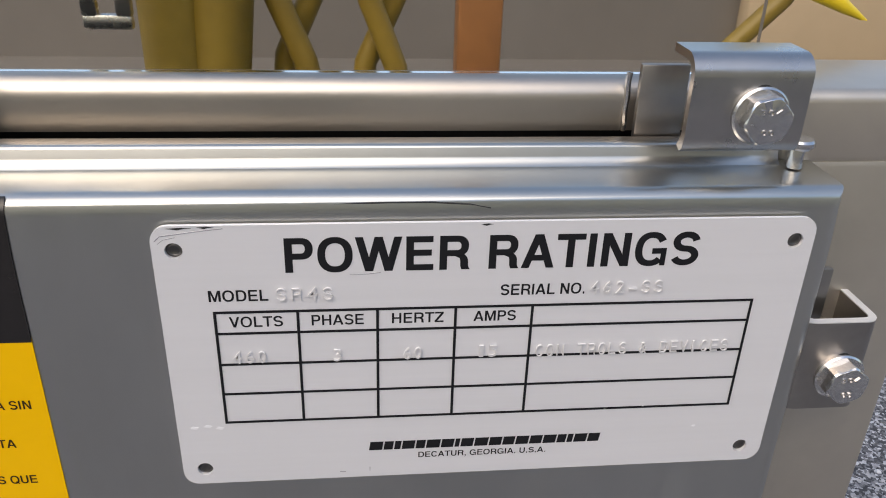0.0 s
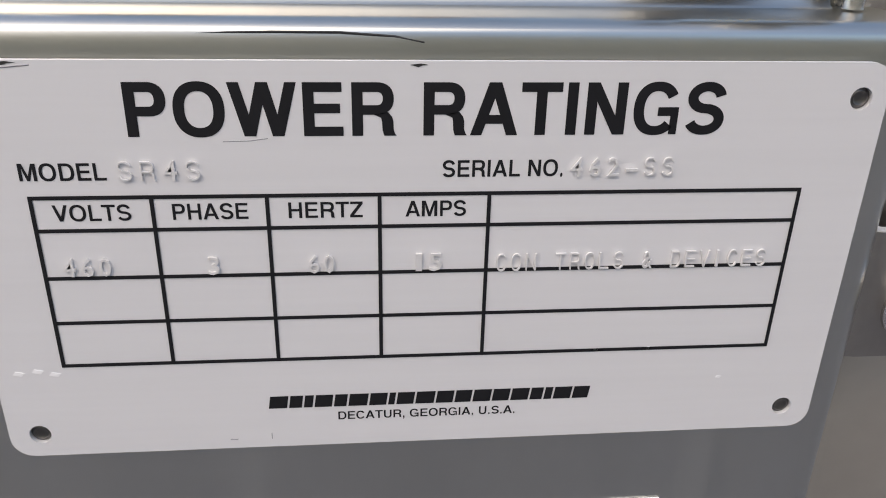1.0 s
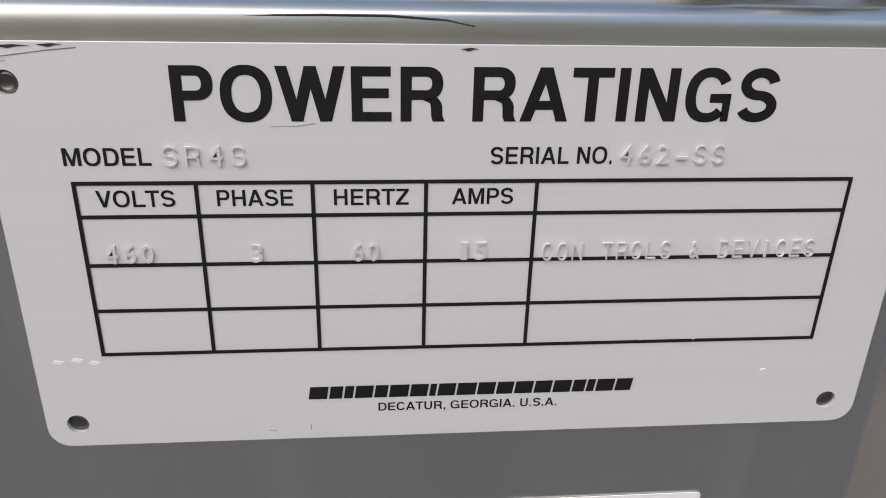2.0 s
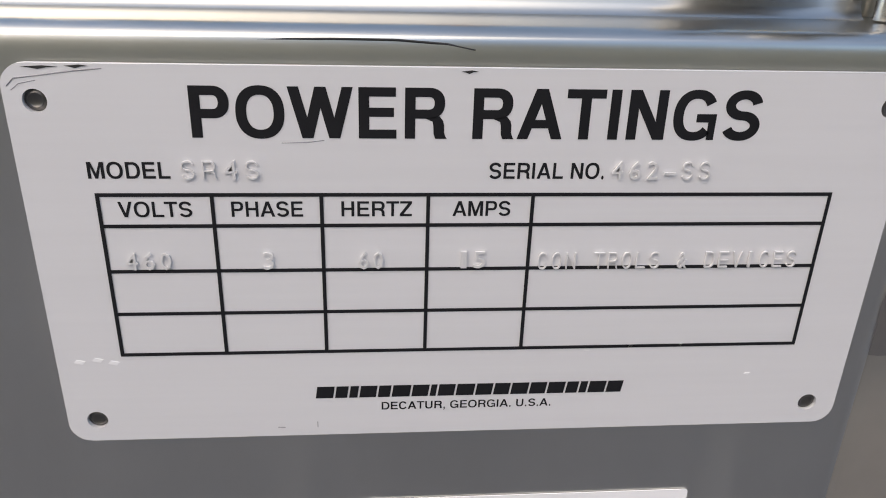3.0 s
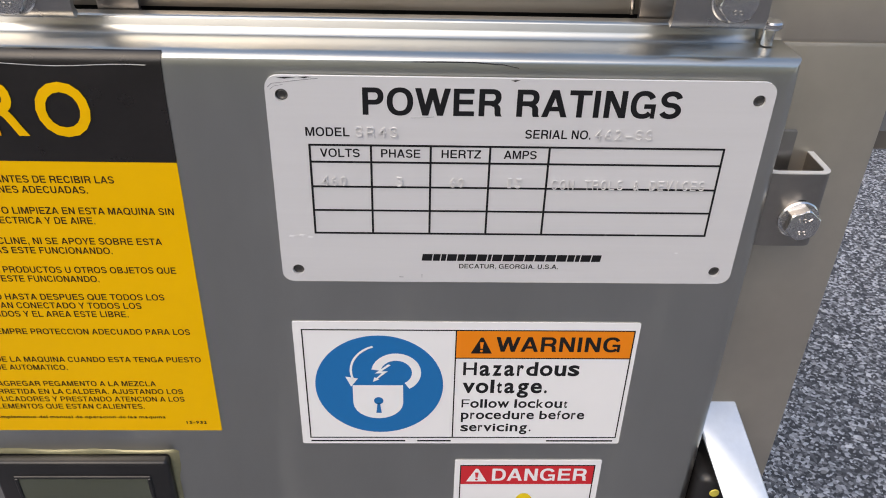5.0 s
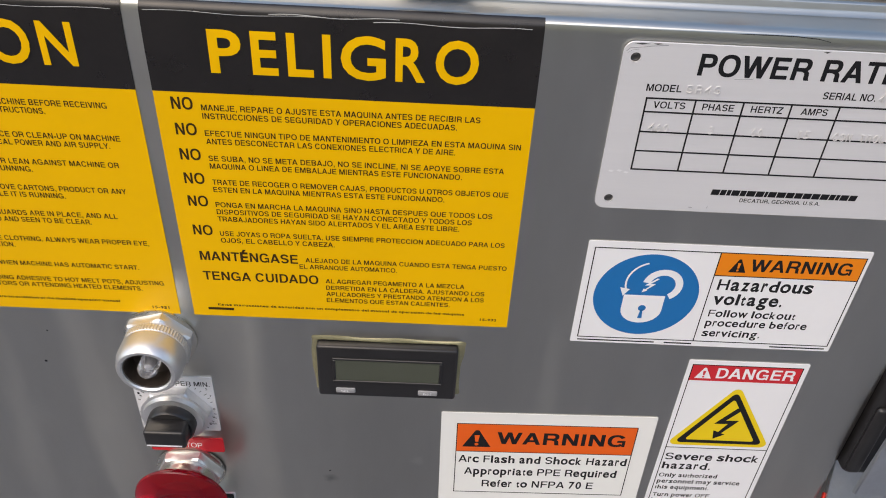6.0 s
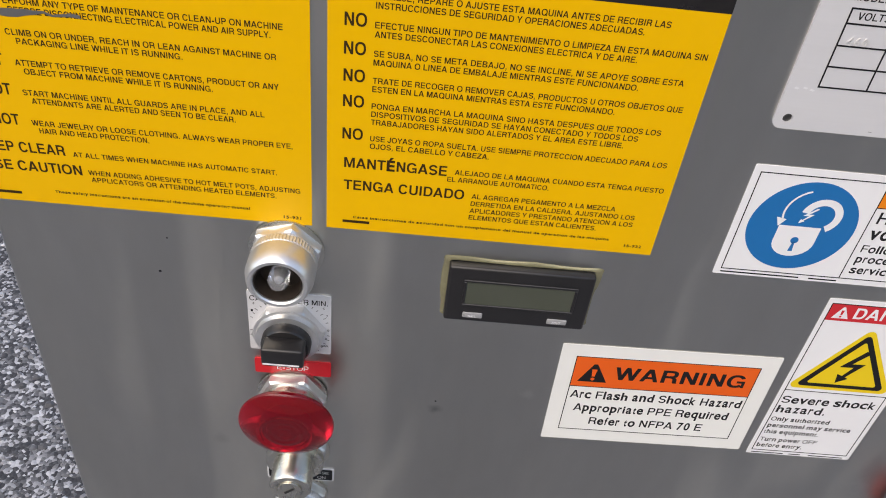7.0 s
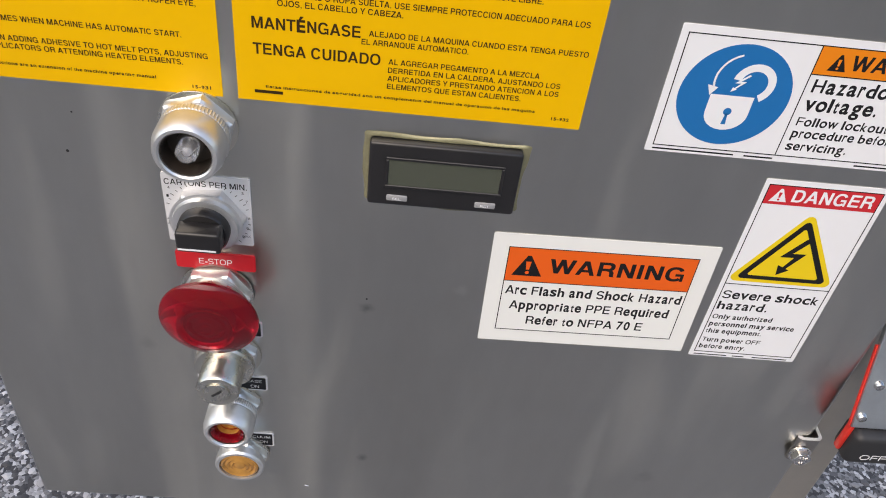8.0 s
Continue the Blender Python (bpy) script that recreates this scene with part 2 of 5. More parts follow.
def lathe(cx, cz, prof, n=48, shape=None, bm=None, caps=True):
    """Turns a profile of (radius, y) round the axis along y at (cx, cz). shape(i, a) scales the radius of profile point i at angle a."""
    bm = bm or bmesh.new()
    rings = []
    for i, (r, y) in enumerate(prof):
        if r < 1e-6:
            rings.append([bm.verts.new((cx, y, cz))])
            continue
        ring = []
        for k in range(n):
            a = 2 * math.pi * k / n
            s = shape(i, a) if shape else 1.0
            ring.append(bm.verts.new((cx + r * s * math.cos(a), y, cz + r * s * math.sin(a))))
        rings.append(ring)
    for a, b in zip(rings, rings[1:]):
        for k in range(n):
            q = [a[k % len(a)], a[(k + 1) % len(a)], b[(k + 1) % len(b)], b[k % len(b)]]
            q = list(dict.fromkeys(q))
            if len(q) > 2:
                bm.faces.new(q)
    for ring in (rings[0], rings[-1]):
        if caps and len(ring) > 2:
            bm.faces.new(ring)
    return bm


def hexagon(turn=0.0):
    """A radius factor that makes a circle a hexagon across its corners."""
    def f(i, a):
        t = (a - turn) % (math.pi / 3) - math.pi / 6
        return math.cos(math.pi / 6) / math.cos(t)
    return f


def prism(points, y0, y1, bevel=0.0):
    """A flat outline of (x, z) given depth from y0 to y1."""
    bm = bmesh.new()
    a = [bm.verts.new((x, y0, z)) for x, z in points]
    f = bm.faces.new(a)
    ext = bmesh.ops.extrude_face_region(bm, geom=[f])
    for v in ext["geom"]:
        if isinstance(v, bmesh.types.BMVert):
            v.co.y = y1
    if bevel:
        bmesh.ops.bevel(bm, geom=bm.edges[:], offset=bevel, segments=1, affect="EDGES")
    return bm


def rounded(x0, x1, z0, z1, r, n=6):
    pts = []
    for cx, cz, a0 in ((x1 - r, z1 - r, 0), (x0 + r, z1 - r, 90), (x0 + r, z0 + r, 180), (x1 - r, z0 + r, 270)):
        for k in range(n + 1):
            a = radians(a0 + 90 * k / n)
            pts.append((cx + r * math.cos(a), cz + r * math.sin(a)))
    return pts


def sweep_x(profile, x0, x1, closed=True):
    """A profile of (y, z) drawn out along x."""
    bm = bmesh.new()
    a = [bm.verts.new((x0, y, z)) for y, z in profile]
    b = [bm.verts.new((x1, y, z)) for y, z in profile]
    n = len(profile)
    for k in range(n if closed else n - 1):
        bm.faces.new((a[k], a[(k + 1) % n], b[(k + 1) % n], b[k]))
    if closed:
        bm.faces.new(a)
        bm.faces.new(b)
    return bm


def tube(points, r, n=12):
    bm = bmesh.new()
    rings = []
    for i, p in enumerate(points):
        p = Vector(p)
        d = (Vector(points[min(i + 1, len(points) - 1)]) - Vector(points[max(i - 1, 0)])).normalized()
        u = d.orthogonal().normalized() if abs(d.y) > 0.9 else d.cross(Vector((0, 1, 0))).normalized()
        w = d.cross(u)
        rings.append([bm.verts.new(p + r * (u * math.cos(2 * math.pi * k / n) + w * math.sin(2 * math.pi * k / n))) for k in range(n)])
    for a, b in zip(rings, rings[1:]):
        for k in range(n):
            bm.faces.new((a[k], a[(k + 1) % n], b[(k + 1) % n], b[k]))
    bm.faces.new(rings[0])
    bm.faces.new(rings[-1])
    return bm


def glyphs(body, bold=0.0, res=3):
    cu = bpy.data.curves.new("text", "FONT")
    cu.body, cu.size, cu.offset, cu.resolution_u = body, 1.0, bold, res
    ob = bpy.data.objects.new("text", cu)
    scene.collection.objects.link(ob)
    bpy.context.view_layer.update()
    me = bpy.data.meshes.new_from_object(ob.evaluated_get(bpy.context.evaluated_depsgraph_get()))
    bpy.data.objects.remove(ob)
    bpy.data.curves.remove(cu)
    vs, fs = [tuple(v.co) for v in me.vertices], [tuple(p.vertices) for p in me.polygons]
    bpy.data.meshes.remove(me)
    return vs, fs


CAP = max(v[1] for v in glyphs("H")[0])
XH = max(v[1] for v in glyphs("x")[0])
# widths of a plain grotesque, in thousandths of the size
WIDE = dict(zip("ABCDEFGHIJKLMNOPQRSTUVWXYZ", (722, 722, 722, 722, 667, 611, 778, 722, 290, 556, 722, 611, 833, 722, 778, 667, 778, 722, 667, 611, 722, 667, 944, 667, 667, 611)))
WIDE.update(zip("abcdefghijklmnopqrstuvwxyz", (556, 611, 556, 611, 556, 333, 611, 611, 278, 278, 556, 278, 889, 611, 611, 611, 611, 389, 556, 333, 611, 556, 778, 556, 556, 500)))
WIDE.update({" ": 278, ".": 278, ",": 278, "-": 380, "&": 722, "É": 667})
WIDE.update({c: 556 for c in "0123456789"})
WIDE["J"] = 430
GEO = dict(zip("PELIGROCAUTN", (750, 630, 630, 315, 970, 710, 940, 920, 890, 790, 670, 790)))
CACHE = {}
# ink of the heavy grotesque capitals: left edge, right edge and advance, in thousandths of the size
INKBOX = {"A": (20, 702, 722), "B": (76, 669, 722), "J": (24, 484, 556), "K": (87, 722, 722), "Q": (44, 734, 778), "X": (14, 648, 667), "Y": (15, 653, 667), "C": (44, 684, 722), "D": (76, 685, 722), "E": (73, 621, 667), "F": (73, 587, 611), "G": (44, 713, 778), "H": (68, 652, 722),
          "I": (64, 211, 278), "L": (76, 583, 611), "N": (69, 654, 722), "O": (44, 734, 778), "P": (73, 627, 667), "R": (76, 677, 722), "S": (39, 629, 667),
          "T": (14, 598, 611), "U": (72, 651, 722), "V": (19, 648, 667), "W": (5, 939, 944), "Z": (25, 586, 611)}


def capital(c, bold):
    """A grotesque capital built of bars, arcs and diagonals, 1 high and 0 to 1 across. bold sets the weight of its strokes."""
    w = (INKBOX[c][1] - INKBOX[c][0]) / 720
    s = min(0.212, 0.09 + 3.1 * bold)
    h = s * 0.84
    verts, faces = [], []

    def poly(*pts):
        faces.append(tuple(range(len(verts), len(verts) + len(pts))))
        verts.extend(pts)

    def rect(x0, y0, x1, y1):
        poly((x0, y0), (x1, y0), (x1, y1), (x0, y1))

    def ribbon(outer, inner):
        for k in range(len(outer) - 1):
            poly(outer[k], outer[k + 1], inner[k + 1], inner[k])

    def oval(cx, cy, rx, ry, a0, a1, n=26):
        """Part of a ring with a squarish curve, thicker at its sides."""
        out, inn = [], []
        for k in range(n + 1):
            a = radians(a0 + (a1 - a0) * k / n)
            co, si = math.cos(a), math.sin(a)
            q = (abs(co) ** 2.3 + abs(si) ** 2.3) ** (-1 / 2.3)
            out.append((cx + rx * q * co, cy + ry * q * si))
            inn.append((cx + (rx - s) * q * co, cy + (ry - h) * q * si))
        ribbon(out, inn)

    if c in "BEFKPRDHLIN":
        rect(0, 0, s, 1)
    if c in "EF":
        rect(s, 1 - h, w if c == "F" else 0.98 * w, 1)
        rect(s, 0.43, 0.93 * w, 0.43 + h)
    if c in "EL":
        rect(s, 0, w, h)
    if c in "PR":
        m = 0.38 if c == "P" else 0.40
        xb = 0.58 * w
        rect(s, 1 - h, xb, 1)
        rect(s, m, xb, m + h)
        oval(xb, (1 + m) / 2, w * (1 if c == "P" else 0.97) - xb, (1 - m) / 2, -90, 90, 16)
    if c == "R":
        poly((xb - 0.06, m), (0.93 * w - s, m - 0.06), (0.95 * w - s, 0.26), (0.96 * w - s, 0.1), (w - s, 0.0), (w + 0.03, 0.0), (w, 0.04), (0.965 * w, 0.12), (0.96 * w, 0.28), (0.93 * w, m - 0.04), (0.84 * w, m + 0.05))
    if c == "B":
        xb = 0.56 * w
        for y0, y1, reach in ((0.5, 1.0, 0.95), (0.0, 0.5, 1.0)):
            oval(xb, (y0 + y1) / 2, w * reach - xb, (y1 - y0) / 2, -90, 90, 14)
        rect(s, 1 - h, xb, 1)
        rect(s, 0.5 - h / 2, xb, 0.5 + h / 2)
        rect(s, 0, xb, h)
    if c == "J":
        rect(w - s, 0.3, w, 1)
        oval(w / 2, 0.3, w / 2, 0.315, 180, 360, 18)
    if c == "K":
        poly((s, 0.24), (s, 0.24 + 1.5 * s), (w - 1.45 * s, 1), (w, 1))
        poly((0.42 * w, 0.42), (0.42 * w + s, 0.42 + s), (w, 0), (w - 1.35 * s, 0))
    if c == "Y":
        poly((w / 2 - s / 2, 0), (w / 2 + s / 2, 0), (w / 2 + s / 2, 0.4), (w / 2 - s / 2, 0.4))
        poly((0, 1), (1.2 * s, 1), (w / 2, 0.4 + 0.75 * s), (w / 2, 0.4), (w / 2 - s / 2, 0.4))
        poly((w, 1), (w - 1.2 * s, 1), (w / 2, 0.4 + 0.75 * s), (w / 2, 0.4), (w / 2 + s / 2, 0.4))
    if c == "X":
        t = 1.25 * s
        mid = 0.5
        poly((0, 0), (t, 0), (w / 2, mid - 0.5 * t / w), (w - t, 0), (w, 0), (w / 2 + 0.6 * t, mid), (w, 1), (w - t, 1), (w / 2, mid + 0.5 * t / w), (t, 1), (0, 1), (w / 2 - 0.6 * t, mid))
    if c == "D":
        xb = 0.48 * w
        rect(s, 1 - h, xb, 1)
        rect(s, 0, xb, h)
        oval(xb, 0.5, w - xb, 0.5, -90, 90, 20)
    if c == "H":
        rect(w - s, 0, w, 1)
        rect(s, 0.43, w - s, 0.43 + h)
    if c == "T":
        rect(0, 1 - h, w, 1)
        rect(w / 2 - s / 2, 0, w / 2 + s / 2, 1 - h)
    if c == "N":
        rect(w - s, 0, w, 1)
        t = 1.12 * s
        slope = 1 / (w - t)
        poly((s, 1 - slope * s), (w - t, 0), (w - s, 0), (w - s, slope * s), (t, 1), (s, 1))
    if c == "Z":
        rect(0, 0, w, h)
        rect(0.03 * w, 1 - h, w, 1)
        poly((0, h), (1.35 * s, h), (w, 1 - h), (w - 1.35 * s, 1 - h))
    if c in "AV":
        a, t = 1.15 * s, 1.07 * s
        lean = w / 2 - a / 2
        yi = (w / 2 - t) / lean
        f = (lambda x, y: (x, y)) if c == "A" else (lambda x, y: (x, 1 - y))
        poly(f(0, 0), f(t, 0), f(w / 2, yi), f(w / 2, 1), f(w / 2 - a / 2, 1))
        poly(f(w, 0), f(w - t, 0), f(w / 2, yi), f(w / 2, 1), f(w / 2 + a / 2, 1))
        if c == "A":
            y0, y1 = 0.22, 0.22 + 0.95 * h
            poly((t + lean * y0, y0), (w - t - lean * y0, y0), (w - t - lean * y1, y1), (t + lean * y1, y1))
    if c == "W":
        t = 1.04 * s
        b = (w / 2 + t / 2) / 2
        yi, yj = (t / 2) / (b - t / 2), (w / 2 - b - t / 2) / (w / 2 - b)
        for f in (lambda x, y: (x, y), lambda x, y: (w - x, y)):
            poly(f(0, 1), f(t, 1), f(b, yi), f(b, 0), f(b - t / 2, 0))
            poly(f(b, 0), f(b + t / 2, 0), f(w / 2, yj), f(w / 2, 1), f(w / 2 - t / 2, 1), f(b, yi))
    if c in "OQ":
        oval(w / 2, 0.5, w / 2, 0.515, 0, 360, 44)
    if c == "Q":
        poly((0.56 * w, 0.2), (0.56 * w + s * 0.6, 0.2 + s * 0.5), (w, 0.04), (w - 0.5 * s, -0.07))
    if c == "C":
        oval(w / 2, 0.5, w / 2, 0.515, 30, 330, 38)
    if c == "G":
        oval(w / 2, 0.5, w / 2, 0.515, 32, 318, 38)
        rect(w - 0.75 * s, 0.0, w, 0.36)
        rect(0.54 * w, 0.36, w, 0.36 + 0.95 * h)
    if c == "U":
        rect(0, 0.36, s, 1)
        rect(w - s, 0.36, w, 1)
        oval(w / 2, 0.36, w / 2, 0.375, 180, 360, 22)
    if c == "S":
        top, ry, rx = 1.012 - h / 2, (1.012 - h / 2 - 0.5) / 2, (w - s) / 2
        arc = [(w / 2 + 0.95 * rx * math.cos(radians(a)), 0.5 + ry + ry * math.sin(radians(a))) for a in range(8, 268, 10)]
        arc += [(w / 2 + rx * math.cos(radians(a)), 0.5 - ry + ry * math.sin(radians(a))) for a in range(88, -172, -10)]
        out, inn = [], []
        for k, (x, y) in enumerate(arc):
            p, q = arc[max(0, k - 1)], arc[min(len(arc) - 1, k + 1)]
            dx, dy = q[0] - p[0], q[1] - p[1]
            n = math.hypot(dx, dy)
            t = (h + (s - h) * abs(dy) / n) / 2
            out.append((x - dy / n * t, y + dx / n * t))
            inn.append((x + dy / n * t, y - dx / n * t))
        ribbon(out, inn)
    return [(x / w, y) for x, y in verts], faces


def letter(c, bold, res, grotesque=False):
    """One letter, 0 to 1 across its ink, with capitals 1 high."""
    if grotesque:
        if (c, bold) not in CACHE:
            CACHE[c, bold] = capital(c, bold)
        return CACHE[c, bold]
    if (c, bold, res) not in CACHE:
        if c == "M":
            w = 0.13 + 2.2 * bold
            pts = [(0, 0), (0, 1), (1.25 * w, 1), (0.5, 0.3), (1 - 1.25 * w, 1), (1, 1), (1, 0), (1 - w, 0), (1 - w, 0.72), (0.5 + 0.42 * w, 0), (0.5 - 0.42 * w, 0), (w, 0.72), (w, 0)]
            vs, fs = [(a, b) for a, b in pts], [(0, 1, 11, 12), (1, 2, 3, 10, 11), (3, 4, 5, 8, 9), (3, 9, 10), (5, 6, 7, 8)]
        else:
            raw, fs = glyphs(c, bold, res)
            lo, hi = min(v[0] for v in raw), max(v[0] for v in raw)
            k = 1.13 if c in "acemnorsuvwxzgpqy" else 1.0
            vs = [((v[0] - lo) / (hi - lo), v[1] * k / CAP) for v in raw]
        CACHE[c, bold, res] = (vs, fs)
    return CACHE[c, bold, res]


def text(body, x0, x1, base, cap, y, material, parent, bold=0.012, lean=0.0, depth=0.0, name="text_line", label="", wide=WIDE, follow=None, pitch=0):
    """One line of writing between x0 and x1 on the baseline, with the given height of its capitals, on the plane y."""
    res = 4 if cap > 0.004 else 2
    verts, faces, pen, first = [], [], 0.0, None
    for c in body:
        adv = wide.get(c, 600) / 1000
        grotesque = wide is WIDE and c in INKBOX
        if pitch:
            vs, fs = letter(c, bold, res, c in INKBOX) if c != " " else ([], [])
            thin = 0.5 if c in "I1" else 1.0
            n = len(verts)
            verts += [(pen + (u - 0.5) * pitch * thin, v) for u, v in vs]
            faces += [tuple(n + i for i in f) for f in fs]
            pen += 1.0
            continue
        if grotesque:
            lo, hi, adv = (v / 1000 for v in INKBOX[c])
            vs, fs = letter(c, bold, res, True)
            n = len(verts)
            verts += [(pen + lo + u * (hi - lo), v) for u, v in vs]
            faces += [tuple(n + i for i in f) for f in fs]
        elif c != " ":
            side = 0.2 if c == "1" else 0.005 if c in "AVWTYXvwy" else 0.03 if c in "OCGQScoes" else 0.055
            if c in ".,":
                side = 0.08
            if wide is GEO:
                side = 0.085
            vs, fs = letter(c, bold, res)
            n = len(verts)
            verts += [(pen + side + u * (adv - 2 * side), v) for u, v in vs]
            faces += [tuple(n + i for i in f) for f in fs]
        pen += adv
    lo, hi = min(v[0] for v in verts), max(v[0] for v in verts)
    s = (x1 - x0) / (hi - lo)
    out = [(x0 + (u - lo) * s + lean * v * cap, y, base + v * cap) for u, v in verts]
    if follow:
        out = [(u, v + follow(w), w) for u, v, w in out]
    if depth:
        n = len(out)
        out = [(u, v - depth, w) for u, v, w in out] + out
        edge = {}
        for f in faces:
            for p, q in zip(f, f[1:] + f[:1]):
                edge[p, q] = 1
        faces = faces + [(p, q, q + n, p + n) for p, q in edge if (q, p) not in edge]
    me = bpy.data.meshes.new(name)
    me.from_pydata(out, [], faces)
    me.update()
    return finish(name, me, material, parent, label)


def bar(name, x0, x1, z0, z1, y, material, parent, label="", thick=0.00006):
    return part(name, box(x0, x1, y - thick, y, z0, z1), material, parent, label, 0)


def outline(name, x0, x1, z0, z1, w, y, material, parent):
    bm = bmesh.new()
    for a in ((x0, x1, z1 - w, z1), (x0, x1, z0, z0 + w), (x0, x0 + w, z0 + w, z1 - w), (x1 - w, x1, z0 + w, z1 - w)):
        box(a[0], a[1], y - 0.00006, y, a[2], a[3], bm=bm)
    return part(name, bm, material, parent, smooth=0)


# ---- ground and surroundings ----
bm = bmesh.new()
bmesh.ops.create_grid(bm, x_segments=8, y_segments=8, size=400)
ground = part("ground", bm, ASPHALT, None, smooth=0)
tagged(ground, "grey asphalt paving with pale exposed aggregate", "asphalt", kind="structure")


def pebbles():
    """Loose and embedded stones of the paving on both sides of the machine."""
    rng = np.random.default_rng(4)
    areas = ((-1.7, -0.36, -0.1, 2.3, 16000), (0.19, 2.0, -0.1, 2.3, 20000))
    xy = np.concatenate([np.column_stack((rng.uniform(a, b, n), rng.uniform(c, d, n))) for a, b, c, d, n in areas])
    n = len(xy)
    unit = np.array([(1, 0, 0), (0.5, 0.87, 0), (-0.5, 0.87, 0), (-1, 0, 0), (-0.5, -0.87, 0), (0.5, -0.87, 0), (0.45, 0.2, 0.8), (-0.4, 0.35, 0.8), (-0.1, -0.5, 0.8)])
    tri = np.array([(0, 1, 6), (1, 2, 7), (1, 7, 6), (2, 3, 7), (3, 4, 8), (3, 8, 7), (4, 5, 8), (5, 0, 6), (5, 6, 8), (6, 7, 8)])
    size = rng.gamma(3.5, 0.00085, n).clip(0.0014, 0.008)
    ang = rng.uniform(0, 6.28, n)
    jit = unit[None] * (1 + rng.uniform(-0.3, 0.3, (n, 9, 1)))
    x = (jit[..., 0] * np.cos(ang)[:, None] - jit[..., 1] * np.sin(ang)[:, None]) * size[:, None] + xy[:, :1]
    y = (jit[..., 0] * np.sin(ang)[:, None] + jit[..., 1] * np.cos(ang)[:, None]) * size[:, None] * 0.8 + xy[:, 1:]
    z = jit[..., 2] * size[:, None] * 0.45
    me = bpy.data.meshes.new("aggregate")
    me.from_pydata(np.stack((x, y, z), -1).reshape(-1, 3).tolist(), [], (tri[None] + 9 * np.arange(n)[:, None, None]).reshape(-1, 3).tolist())
    return tagged(finish("aggregate", me, STONE, None), "pale and dark stones bedded in the asphalt", "gravel", kind="stuff")


pebbles()

wall = part("backdrop", box(-30, 30, -10.3, -10, 0, 6.5), BRICKS, None, smooth=0)
tagged(wall, "tan rendered wall of a distant building", "building", kind="structure")

# ---- machine frame ----
DX0, DX1, DZ0, DZ1, DR = -0.358, 0.1575, 0.532, 1.0296, 0.0048
FY = 0.022
FX1 = 0.202
frame_thing = thing("machine_frame", (-0.08, 0.2, 0.0), "brushed stainless steel machine frame standing on square legs", "machine frame")
part("right_post", box(DX1 - 0.03, FX1, FY, 0.06, 0.5, 1.0295, 0.002), POST, frame_thing)
part("corner_block", box(0.148, FX1 + 0.08, FY + 0.0004, 0.06, 1.0272, 1.0488, 0.0035, seg=4), POST, frame_thing, "stainless steel corner with a ground weld seam")
part("cabinet_shell", box(DX0 + 0.008, FX1 - 0.002, 0.061, 0.4, 0.5, 0.97, 0.002), FRAME, frame_thing)
part("front_flange", box(DX0 + 0.004, DX1 - 0.031, FY + 0.002, 0.03, 0.54, 1.0342, 0.0008), FRAME, frame_thing)
# top rail: rounded front bar over a dark gap
rr = 0.006
prof = [(0.0365, 1.0335), (0.0365, 1.0478 - rr)]
prof += [(0.0365 + rr - rr * math.cos(radians(a)), 1.0478 - rr + rr * math.sin(radians(a))) for a in range(15, 91, 15)]
prof += [(0.0455, 1.0478), (0.0455, 1.0335)]
part("top_rail", sweep_x(prof, -0.6, 0.1475), FRAME, frame_thing)
# Added near-black sheet and strip stand in for the shade under the rail.
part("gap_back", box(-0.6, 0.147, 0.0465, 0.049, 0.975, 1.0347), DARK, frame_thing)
part("gap_seal", box(-0.5, 0.147, 0.031, 0.0455, 1.018, 1.0265), DARK, frame_thing, "near-black strip standing in for shade in the gap")
for lx in (-0.3, 0.12):
    for ly in (0.1, 0.36):
        part("leg", box(lx, lx + 0.05, ly, ly + 0.04, 0.0, 0.52, 0.002), FRAME, frame_thing)

# ---- bay behind the top rail ----
bay = thing("machine_bay", (0.0, 0.3, 0.97), "grey sheet metal bay behind a clear guard", "machine housing", kind="structure")
part("bay_back", box(-0.7, 0.6, 0.34, 0.35, 0.9, 1.12), BAY, bay)
part("side_panel", box(0.28, 0.6, 0.325, 0.3395, 0.981, 1.12, 0.002), TAN, bay, "tan painted panel")
part("bay_floor", box(-0.7, 0.6, 0.0615, 0.34, 0.972, 0.98), BAY, bay)
guard = part("guard_pane", box(-0.6, 0.147, 0.0425, 0.0445, 1.0479, 1.13), GUARD, None, smooth=0)
guard.visible_shadow = False
tagged(guard, "clear polycarbonate guard pane above the top rail", "guard panel")


def hose(points, r, label):
    smoothp = []
    for i in range(len(points) - 1):
        for k in range(6):
            t = k / 6
            smoothp.append(Vector(points[i]).lerp(Vector(points[i + 1]), t * t * (3 - 2 * t)))
    smoothp.append(Vector(points[-1]))
    ob = part("air_hose", tube(smoothp, r, 14), HOSE, None, smooth=60)
    return tagged(ob, label, "hose", group="hoses in the machine bay")


hose([(-0.0345, 0.15, 0.975), (-0.0345, 0.15, 1.02), (-0.0348, 0.15, 1.12)], 0.0125, "thick yellow air hose running upright")
hose([(-0.0205, 0.152, 0.975), (-0.019, 0.152, 1.02), (-0.0085, 0.152, 1.12)], 0.0125, "thick yellow air hose running upright")
hose([(-0.026, 0.168, 0.975), (-0.026, 0.168, 1.02), (-0.022, 0.168, 1.12)], 0.0125, "thick yellow air hose running upright")
hose([(0.024, 0.16, 0.975), (0.0145, 0.16, 1.022), (0.0035, 0.16, 1.049), (-0.004, 0.16, 1.12)], 0.005, "yellow air hose bent to one side")
hose([(0.001, 0.172, 0.975), (0.006, 0.172, 1.022), (0.0185, 0.172, 1.049), (0.03, 0.172, 1.12)], 0.005, "yellow air hose bent to one side")
